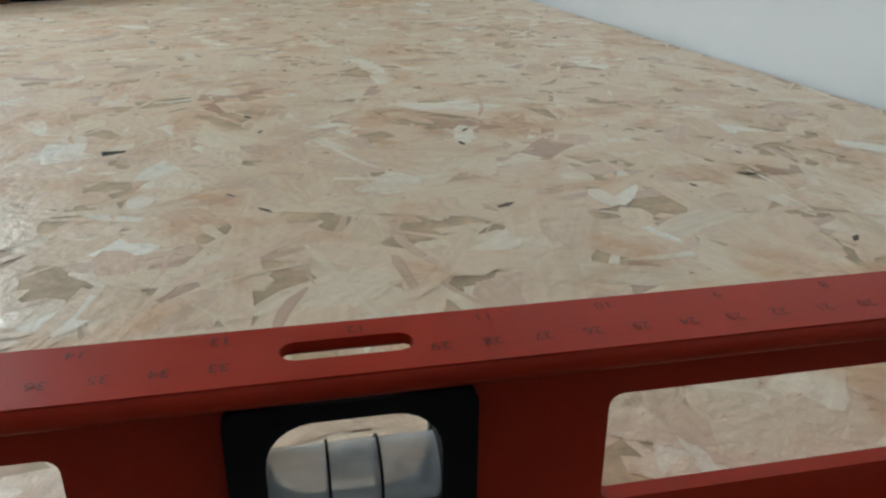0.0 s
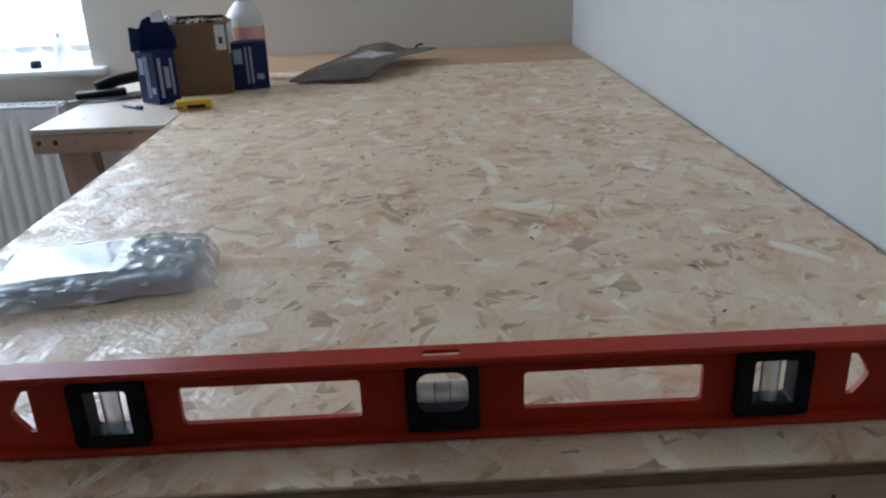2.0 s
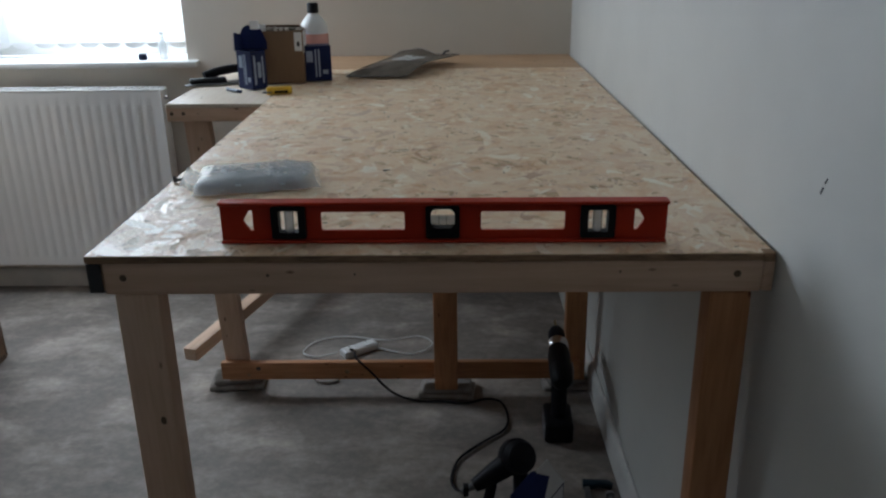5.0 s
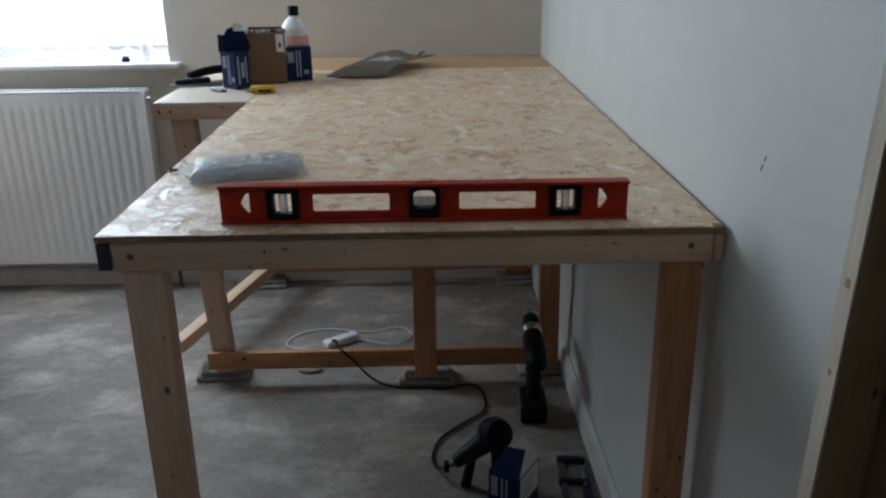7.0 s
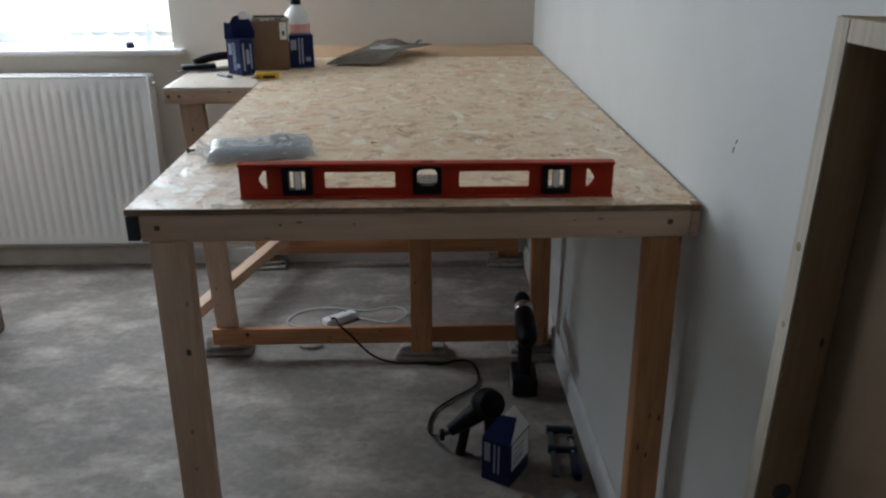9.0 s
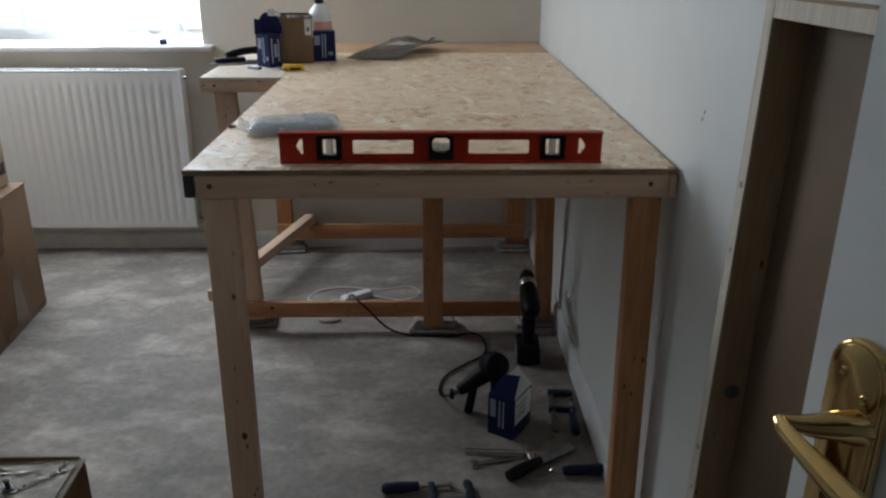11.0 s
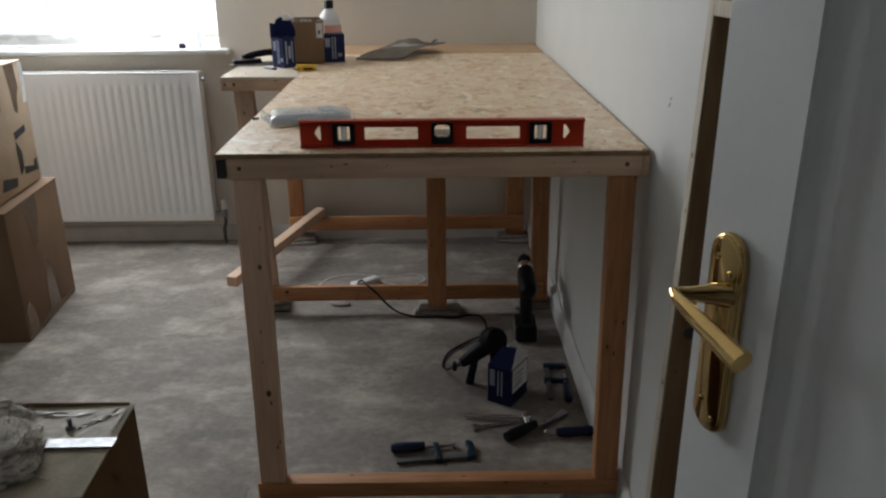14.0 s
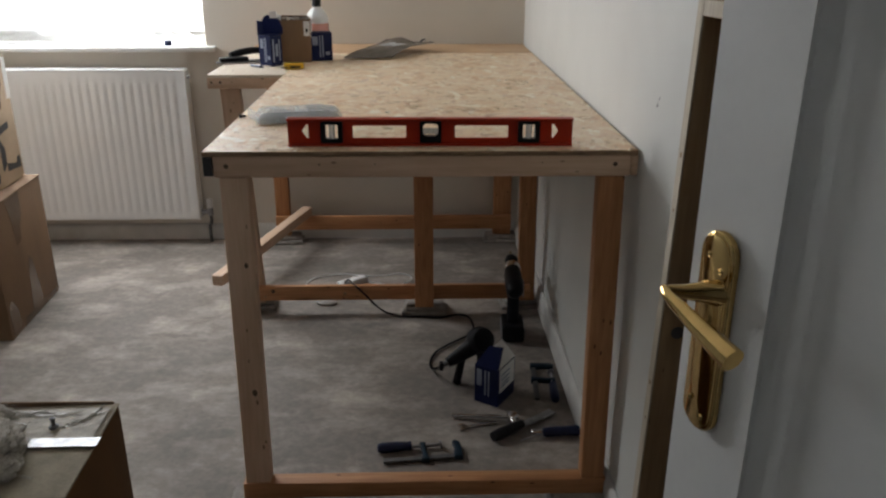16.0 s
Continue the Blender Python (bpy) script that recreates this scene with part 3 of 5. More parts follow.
# ---- radiator ----
def radiator(x0, x1, z0, z1, yf):
    rad = root("radiator", pose((x0 + x1) / 2, L - 0.03, z0), "white enamelled steel panel radiator on the wall", "radiator")
    w, h, d = x1 - x0, z1 - z0, L - 0.03 - yf
    bm = bmesh.new()
    # pressed front panel: upright channels between flat bands
    n = int(w / 0.039)
    xs, ys = [], []
    for i in range(n):
        c = -w / 2 + 0.02 + (i + 0.5) * (w - 0.04) / n
        p = (w - 0.04) / n
        for dx, dy in ((-0.27, 0), (-0.10, 0.0026), (0.10, 0.0026), (0.27, 0)):
            xs.append(c + dx * p)
            ys.append(dy)
    xs, ys = [-w / 2 + 0.004] + xs + [w / 2 - 0.004], [0] + ys + [0]
    zs = [0.004, 0.035, 0.047, h - 0.062, h - 0.05, h - 0.004]
    dep = [0, 0, 1, 1, 0, 0]
    grid = [[bm.verts.new((x, -d + y * k, z)) for x, y in zip(xs, ys)] for z, k in zip(zs, dep)]
    for a, b in zip(grid, grid[1:]):
        for i in range(len(xs) - 1):
            bm.faces.new((a[i], a[i + 1], b[i + 1], b[i]))
    box((-w / 2 + 0.003, -d + 0.010, 0.004), (w / 2 - 0.003, -d + 0.016, h - 0.004), 0.001, bm=bm)
    part("front_panel", bm, RADW, rad)
    part("back_panel", box((-w / 2 + 0.003, -0.012, 0.004), (w / 2 - 0.003, 0.0, h - 0.004), 0.002), RADW, rad)
    for s in (-1, 1):
        part("side_cover", box((s * w / 2 - 0.004, -d - 0.002, 0), (s * w / 2 + 0.004, 0, h), 0.0025, 2), RADW, rad)
    grille = box((-w / 2, -d, h - 0.004), (w / 2, -d + 0.012, h + 0.006), 0.003, 2)
    box((-w / 2, -0.012, h - 0.004), (w / 2, 0, h + 0.006), 0.003, bm=grille)
    k = int(w / 0.02)
    for i in range(k):
        x = -w / 2 + 0.01 + i * (w - 0.02) / (k - 1)
        box((x - 0.0025, -d + 0.01, h - 0.002), (x + 0.0025, -0.01, h + 0.003), 0, bm=grille)
    part("top_grille", grille, RADW, rad)
    part("bleed_plug", rod((w / 2 + 0.003, -d + 0.03, h - 0.03), (w / 2 + 0.018, -d + 0.03, h - 0.03), 0.009, 0.008), STEEL, rad)
    for s in (-1, 1):
        part("wall_bracket", box((s * w * 0.35 - 0.02, -0.002, 0.1), (s * w * 0.35 + 0.02, 0.031, h - 0.1), 0.002), RADW, rad)
    v = part("valve", rod((w / 2 + 0.002, -d + 0.035, 0.03), (w / 2 + 0.045, -d + 0.035, 0.03), 0.011), DULLSTEEL, rad, "dark lockshield valve")
    b2 = rod((w / 2 + 0.045, -d + 0.035, 0.012), (w / 2 + 0.045, -d + 0.035, 0.05), 0.013)
    part("valve_body", b2, DULLSTEEL, v)
    part("valve_cap", lathe([(0, 0.05), (0.014, 0.05), (0.014, 0.085), (0.011, 0.092), (0, 0.092)], 18, m=pose(w / 2 + 0.045, -d + 0.035, 0)), WHITEP, v)
    pp = smooth_path([(w / 2 + 0.045, -d + 0.035, 0.012), (w / 2 + 0.045, -d + 0.035, -0.02), (w / 2 + 0.035, -d + 0.04, -0.05), (w / 2 + 0.035, -d + 0.04, -z0)], 6)
    part("pipe", tube(pp, 0.0078, 10), PIPE, rad)
    return rad


radiator(-1.75, -0.575, 0.125, 0.813, 1.92)


# ---- strand board worktops ----
def strands(name, x0, x1, y0, y1, count, parent, z=0.0):
    """Flat wood strands pressed into the top of a board, clipped to its edges."""
    rng = np.random.default_rng(int(1000 * (x1 - x0) + 100 * y0) + 5)
    verts, faces, uvs = [], [], []
    for i in range(count):
        cx, cy = rng.uniform(x0, x1), rng.uniform(y0, y1)
        ln = rng.uniform(0.022, 0.092) * (0.6 if rng.random() < 0.35 else 1)
        wd = rng.uniform(0.005, 0.029) if rng.random() < 0.78 else rng.uniform(0.002, 0.006)
        ang = rng.normal(1.57, 0.5) if rng.random() < 0.3 else rng.uniform(0, math.pi)
        bend = rng.uniform(-0.12, 0.12)
        n = 5
        side_a, side_b = [], []
        for k in range(n):
            u = (k / (n - 1) - 0.5) * ln
            taper = 1.0 if 0 < k < n - 1 else rng.uniform(0.25, 0.95)
            half = wd / 2 * taper * rng.uniform(0.8, 1.1)
            c = bend * u * u / ln * 4
            shift = rng.uniform(-0.15, 0.15) * wd if k in (0, n - 1) else 0
            side_a.append((u + shift, c + half))
            side_b.append((u - shift, c - half))
        poly = side_a + side_b[::-1]
        ca, sa = math.cos(ang), math.sin(ang)
        zz = z + 0.00005 + 0.00035 * i / count
        base = len(verts)
        o = rng.uniform(0, 50)
        for u, v in poly:
            verts.append((min(max(cx + u * ca - v * sa, x0), x1), min(max(cy + u * sa + v * ca, y0), y1), zz))
        for k in range(n - 1):
            f = (base + k, base + 2 * n - 1 - k, base + 2 * n - 2 - k, base + k + 1)
            faces.append(f)
            for idx in f:
                u, v = poly[idx - base]
                uvs.extend((u + o, v + o))
    me = bpy.data.meshes.new(name)
    me.from_pydata(verts, [], faces)
    lay = me.uv_layers.new(name="along")
    lay.data.foreach_set("uv", uvs)
    me.materials.append(STRAND)
    ob = new(name, me)
    ob.parent = parent
    return tagged(ob, "pale and reddish pressed wood strands", kind="stuff")


def worktop(x0, x1, y0, y1, parent, density=5000):
    top = part("worktop", box((x0, y0, H - 0.0112), (x1, y1, H - 0.0012), 0.0008), OSB, parent, "unfinished strand board worktop")
    strands("strand_layer", x0 + 0.001, x1 - 0.001, y0 + 0.001, y1 - 0.001, int((x1 - x0) * (y1 - y0) * density), top, H - 0.0012)
    rng = random.Random(int(100 * (x1 - x0) + 10 * y0))
    fl = bmesh.new()
    for k in range(int((x1 - x0) * (y1 - y0) * 48)):
        s, q, px, py = rng.uniform(0.002, 0.007), rng.uniform(0.3, 0.7), rng.uniform(x0 + 0.01, x1 - 0.01), rng.uniform(y0 + 0.01, y1 - 0.01)
        a = rng.uniform(0, 6.28)
        fl.faces.new([fl.verts.new((px + s * (math.cos(a) * u - q * math.sin(a) * v), py + s * (math.sin(a) * u + q * math.cos(a) * v), H - 0.0007)) for u, v in ((-1, 0), (-0.3, -0.6), (0.8, -0.3), (1, 0.1), (0.1, 0.7))])
    tagged(part("bark_fleck", fl, FLECK, top), kind="stuff")
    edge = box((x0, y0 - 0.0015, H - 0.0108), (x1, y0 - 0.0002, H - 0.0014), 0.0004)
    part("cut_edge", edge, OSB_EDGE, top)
    return top


def timber(name, p0, p1, mats, parent, label="", bevel=0.003):
    d = [abs(p1[i] - p0[i]) for i in range(3)]
    return part(name, box(p0, p1, bevel, 2), mats[d.index(max(d))], parent, label)


def lean(ob, z_top, dx, dy=0.0):
    """Shift the foot of an upright by dx and dy."""
    for v in ob.data.vertices:
        v.co.x += dx * (1 - v.co.z / z_top)
        v.co.y += dy * (1 - v.co.z / z_top)


AT, AB = H - 0.0115, 0.862          # top and bottom of the aprons
bench = root("workbench", pose(0, 0, 0), "long pine workbench with a strand board top against the wall", "workbench")
worktop(0.0, W - 0.006, 0.0, 1.684, bench)
timber("apron", (0.021, 0.001, AB), (0.911, 0.022, AT), PALE, bench)
left_rail = timber("side_rail", (0.001, 0.003, AB + 0.004), (0.0195, 1.07, AT), PALE, bench)
part("end_cap", box((0.0005, -0.0012, AB + 0.004), (0.0198, 0.0025, AT - 0.001), 0.0008), PRINT, left_rail, "black painted end of the rail")
timber("side_rail", (0.9125, 0.003, AB), (0.9275, 1.09, AT), PALE, bench)
lean(timber("leg", (0.031, 0.003, 0.0805), (0.091, 0.043, AB - 0.0005), PALE, bench), AB, -0.008)
lean(timber("leg", (0.844, 0.003, 0.0805), (0.901, 0.043, AB - 0.0005), WARM, bench), AB, 0.013)
timber("bottom_rail", (0.016, 0.0, 0.036), (0.922, 0.042, 0.080), WARM, bench)
timber("cross_rail", (0.021, 0.55, AB), (0.911, 0.572, AT - 0.001), WARM, bench)
for x, z in ((0.048, 0.887), (0.877, 0.889)):
    part("screw", screw_bm((x, 0.0012, z), (0, -1, 0), 0.0048), FLECK, bench, "dark countersunk screw")
for x, z, r in ((0.245, 0.890, 0.0022), (0.363, 0.891, 0.0016), (0.72, 0.893, 0.0014)):
    part("nail_hole", screw_bm((x, 0.0012, z), (0, -1, 0), r), FLECK, bench)
for x, z, r in ((0.065, 0.336, 0.007), (0.072, 0.66, 0.005), (0.060, 0.50, 0.003), (0.081, 0.20, 0.003)):
    kn = lathe([(0, 0.0006), (r * 0.7, 0.0004), (r, -0.0006)], 12, m=Matrix.Translation((x, 0.0028, z)) @ pose(0, 0, 0, 90) @ Matrix.Diagonal((1, 1.5, 1, 1)))
    part("knot", kn, ROUGH[2] if r < 0.004 else FLECK, bench)

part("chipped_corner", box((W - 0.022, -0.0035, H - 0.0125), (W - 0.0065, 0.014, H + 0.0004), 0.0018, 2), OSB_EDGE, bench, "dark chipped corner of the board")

corner = root("corner_bench", pose(0, 0, 0), "pine corner bench with strand board top under the window wall", "workbench")
PLANK = wood("pine_plank", (0.60, 0.40, 0.235), (0.49, 0.30, 0.165), 0, 0.5)
part("back_plank", box((-0.259, 1.693, H - 0.0112), (W - 0.006, L - 0.003, H - 0.0012), 0.0015), PLANK, corner, "smooth pine plank along the back wall")
# planed pine, whitened in its colour for the glare of the window
PLANK2 = wood("glare_pale_board", (0.74, 0.65, 0.54), (0.66, 0.56, 0.45), 1, 0.34)
part("worktop", box((-0.259, 1.087, H - 0.0112), (-0.0015, 1.6885, H - 0.0012), 0.0015), PLANK2, corner, "smooth planed pine board with a soft gloss, window glare in its pale colour")
timber("apron", (-0.259, 1.089, 0.872), (-0.002, 1.109, AT), PALE, corner)
timber("apron", (0.021, 1.092, AB), (0.911, 1.112, AT), WARM, corner)
timber("side_rail", (-0.259, 1.110, 0.872), (-0.240, L - 0.004, AT), PALE, corner)
lean(timber("leg", (-0.226, 1.110, 0.036), (-0.160, 1.150, AT - 0.001), PALE, corner), AT, 0.0205, 0.066)
lean(timber("leg", (0.434, 1.055, 0.036), (0.504, 1.089, AT - 0.001), WARM, corner), AT, 0.003, 0.064)
lean(timber("leg", (0.812, 1.110, 0.036), (0.874, 1.148, AT - 0.001), WARM, corner), AT, 0.027, 0.066)
timber("leg", (-0.222, 1.945, 0.036), (-0.157, 1.985, AT - 0.001), WARM, corner)
timber("leg", (0.806, 1.945, 0.036), (0.890, 1.985, AT - 0.001), WARM, corner)
timber("bottom_rail", (-0.219, 1.1495, 0.055), (0.880, 1.1690, 0.114), WARM, corner)
timber("bottom_rail", (-0.222, 1.924, 0.070), (0.890, 1.944, 0.137), WARM, corner)
for x in (-0.185, -0.135):
    part("screw", screw_bm((x, 1.1085, 0.893), (0, -1, 0), 0.004), FLECK, corner)
for x in (-0.214, -0.245):
    part("screw", screw_bm((x, 1.0885, 0.893), (0, -1, 0), 0.004), FLECK, corner)
for x, y, z, r in ((0.168, 1.1490, 0.082, 0.008), (0.470, 1.1120, 0.225, 0.009), (0.842, 1.1480, 0.395, 0.009), (-0.135, 1.1490, 0.072, 0.005)):
    part("knot", lathe([(0, 0.0006), (r * 0.7, 0.0004), (r, -0.0008)], 12, m=Matrix.Translation((x, y, z)) @ pose(0, 0, 0, 90)), ROUGH[0], corner)
part("screw", screw_bm((-0.104, 1.1490, 0.094), (0, -1, 0), 0.006), FLECK, corner)


def foot_pad(x, y, sx, sy, turn):
    bm = box((-sx / 2, -sy / 2, 0), (sx / 2, sy / 2, 0.017), 0.0075, 3)
    ob = root("foot_pad", pose(x, y, 0, 0, 0, turn), "two worn grey slabs packed under a bench leg", "pad", "pads under the bench legs")
    part("slab", bm, PADC, ob)
    part("slab", moved(box((-sx * 0.45, -sy * 0.42, 0.0175), (sx * 0.42, sy * 0.45, 0.0355), 0.0075, 3), pose(0.004, 0.003, 0, 0, 0, 7)), PADC, ob)


for x, y, t in ((0.06, 0.022, 3), (0.855, 0.022, -2), (-0.190, 1.222, 4), (0.474, 1.166, -6), (0.855, 1.215, 3), (-0.185, 1.96, 2), (0.845, 1.96, -4)):
    foot_pad(x, y, 0.17, 0.10, t)

puck = lathe([(0, 0), (0.030, 0), (0.034, 0.004), (0.033, 0.010), (0.026, 0.014), (0, 0.015)], 20)
moved(puck, Matrix.Diagonal((1.25, 0.8, 1, 1)))
thing("packing_offcut", puck, PADC, "small flattened grey offcut lying on the floor", "offcut", pose(0.085, 1.238, 0, 0, 0, -12))

# loose batten lying across the bottom rails
a, b = Vector((-0.318, 1.175, 0.129)), Vector((-0.075, 1.935, 0.160))
d = b - a
bm = box((-0.022, 0, -0.021), (0.022, d.length + 0.01, 0.021), 0.003, 2)
mm = Matrix.Translation(a) @ d.to_track_quat("Y", "Z").to_matrix().to_4x4()
thing("loose_batten", bm, PALE[1], "loose pale pine batten lying across the bench rails", "timber", mm)


# ---- spirit level ----
def rounded(x0, y0, x1, y1, r, n=4):
    out = []
    for cx, cy, s in ((x1 - r, y0 + r, -90), (x1 - r, y1 - r, 0), (x0 + r, y1 - r, 90), (x0 + r, y0 + r, 180)):
        for k in range(n + 1):
            a = radians(s + 90 * k / n)
            out.append((cx + r * math.cos(a), cy + r * math.sin(a)))
    return out


def plate(outer, holes, t0, t1, m=None, bevel=0.0):
    """A flat plate with holes, its outline in x, y and its thickness from t0 to t1."""
    bm = bmesh.new()
    for loop in [outer] + holes:
        vs = [bm.verts.new((x, y, t0)) for x, y in loop]
        for i in range(len(vs)):
            bm.edges.new((vs[i], vs[(i + 1) % len(vs)]))
    bmesh.ops.triangle_fill(bm, use_beauty=True, use_dissolve=False, edges=bm.edges[:])
    r = bmesh.ops.extrude_face_region(bm, geom=bm.faces[:])
    bmesh.ops.translate(bm, vec=(0, 0, t1 - t0), verts=[v for v in r["geom"] if isinstance(v, bmesh.types.BMVert)])
    bmesh.ops.recalc_face_normals(bm, faces=bm.faces[:])
    if m is not None:
        moved(bm, m)
    return bm


def spirit_level():
    ln, ht, dp = 0.614, 0.0595, 0.020
    lv = root("spirit_level", pose(0.1748, 0.0425, H, 0, 0, -0.3), "red metal spirit level with black vial holders on the bench", "spirit level")
    stand = Matrix(((1, 0, 0, 0), (0, 0, 1, 0), (0, 1, 0, 0), (0, 0, 0, 1)))      # x, z in the plate become x, height
    mid = ln / 2
    blocks = [(0.0705, 0.1185), (mid - 0.0235, mid + 0.0235), (ln - 0.1185, ln - 0.0705)]
    holes = [rounded(0.139, 0.0165, 0.2545, 0.0435, 0.003), rounded(ln - 0.2545, 0.0165, ln - 0.139, 0.0435, 0.003)]
    for s in (0, 1):
        d = [(0.0445, 0.016), (0.0445, 0.0465), (0.040, 0.046), (0.0335, 0.0365), (0.0310, 0.031), (0.0335, 0.0255), (0.040, 0.0165)]
        holes.append([(ln - x, z) for x, z in d] if s else d)
    holes += [rounded(a + 0.0012, 0.0085, b - 0.0012, 0.0500, 0.002) for k, (a, b) in enumerate(blocks) if k != 1]
    # the middle holder sits in a notch that is open to the slot above it
    n0, n1, zt = blocks[1][0] + 0.0012, blocks[1][1] - 0.0012, ht - 0.0021
    outline = [(0, 0.002), (ln, 0.002), (ln, zt), (n1, zt), (n1, 0.0085), (n0, 0.0085), (n0, zt), (0, zt)]
    part("web", plate(outline, holes, dp / 2 - 0.0022, dp / 2 + 0.0022, stand), RED, lv)
    flange = [(0.0, 0.0), (ln, 0.0), (ln, dp), (0.0, dp)]
    slot = rounded(mid - 0.0125, dp / 2 - 0.0034, mid + 0.0125, dp / 2 + 0.0034, 0.0033, 5)
    top = plate(flange, [slot], ht - 0.0022, ht)
    # rounded lip along the top's front and back edge
    for y in (0.0014, dp - 0.0014):
        rod((0.0, y, ht - 0.0026), (ln, y, ht - 0.0026), 0.0026, seg=12, bm=top)
    top_part = part("top_flange", top, RED, lv)
    part("bottom_flange", box((0, 0, 0), (ln, dp, 0.0042), 0.0012, 2), RED, lv)
    for k, (a, b) in enumerate(blocks):
        c = (a + b) / 2
        if k == 1:
            win_o = rounded(c - 0.0165, 0.0205, c + 0.0165, 0.0488, 0.009, 6)
        else:
            win_o = rounded(c - 0.0135, 0.0150, c + 0.0135, 0.0465, 0.002, 3)
        if k == 1:
            body = plate(rounded(a, 0.0062, b, 0.0525, 0.003), [win_o], 0.0022, 0.0052, stand)
            inner = [("rear_plate", plate(rounded(a, 0.0062, b, 0.0525, 0.003), [win_o], dp - 0.0052, dp - 0.0022, stand))]
            for q0, q1 in (((a + 0.001, 0.0050, 0.0075), (c - 0.0168, dp - 0.0050, 0.0515)), ((c + 0.0168, 0.0050, 0.0075), (b - 0.001, dp - 0.0050, 0.0515)), ((a + 0.001, 0.0050, 0.0075), (b - 0.001, dp - 0.0050, 0.0203))):
                inner.append(("spacer", box(q0, q1, 0.0004)))
        else:
            body = plate(rounded(a, 0.0062, b, 0.0525, 0.003), [win_o], 0.0022, dp - 0.0022, stand)
        hold = part("vial_holder", body, BLACK, lv, "black plastic vial holder")
        if k == 1:
            for kind_of, bm in inner:
                part(kind_of, bm, BLACK, hold)
            tb = rod((c - 0.0165, dp / 2, 0.0305), (c + 0.0165, dp / 2, 0.0305), 0.0068, seg=20)
            part("vial", tb, FILM, hold, "clear liquid vial")
            for x in (c - 0.0050, c + 0.0050):
                part("gauge_ring", lathe([(0.00715, -0.00028), (0.0073, -0.00028), (0.0073, 0.00028), (0.00715, 0.00028)], 20, m=Matrix.Translation((x, dp / 2, 0.0305)) @ pose(0, 0, 0, 0, 90, 0)), BLACK, hold)
            bub = lathe([(0, -0.0062), (0.0024, -0.0052), (0.0034, 0), (0.0024, 0.0052), (0, 0.0062)], 14, m=Matrix.Translation((c, dp / 2 - 0.001, 0.0340)) @ pose(0, 0, 0, 0, 90, 0))
            part("bubble", bub, FILM, hold)
        else:
            part("vial", rod((c, dp / 2, 0.0140), (c, dp / 2, 0.0475), 0.0055, seg=20), FILM, hold, "clear upright vial")
            for s in (-1, 1):
                part("vial_edge", rod((c + s * 0.0058, dp / 2, 0.0140), (c + s * 0.0058, dp / 2, 0.0475), 0.0006, seg=6), PIPE, hold)
    # ruled centimetres (front row) and inches (back row), read from the other side
    for row, count, unit, y in ((0, 60, 0.01, 0.0066), (1, 23, 0.0254, 0.0163)):
        for v in range(1, count + 1):
            x = ln - v * unit
            if abs(x - mid) < 0.016 and row == 0:
                continue
            if not 0.14 < x < 0.48:
                continue
            cu = bpy.data.curves.new("scale_figure", "FONT")
            cu.body, cu.size, cu.align_x, cu.align_y = str(v), 0.0040, "CENTER", "CENTER"
            tmp = new("scale_figure", cu)
            me = bpy.data.meshes.new_from_object(tmp)
            bpy.data.objects.remove(tmp)
            bpy.data.curves.remove(cu)
            me.transform(pose(x, y, ht + 0.00015, 0, 0, 180))
            me.materials.clear()
            me.materials.append(INK)
            ob = new("scale_figure", me)
            ob.parent = top_part
    return lv


spirit_level()


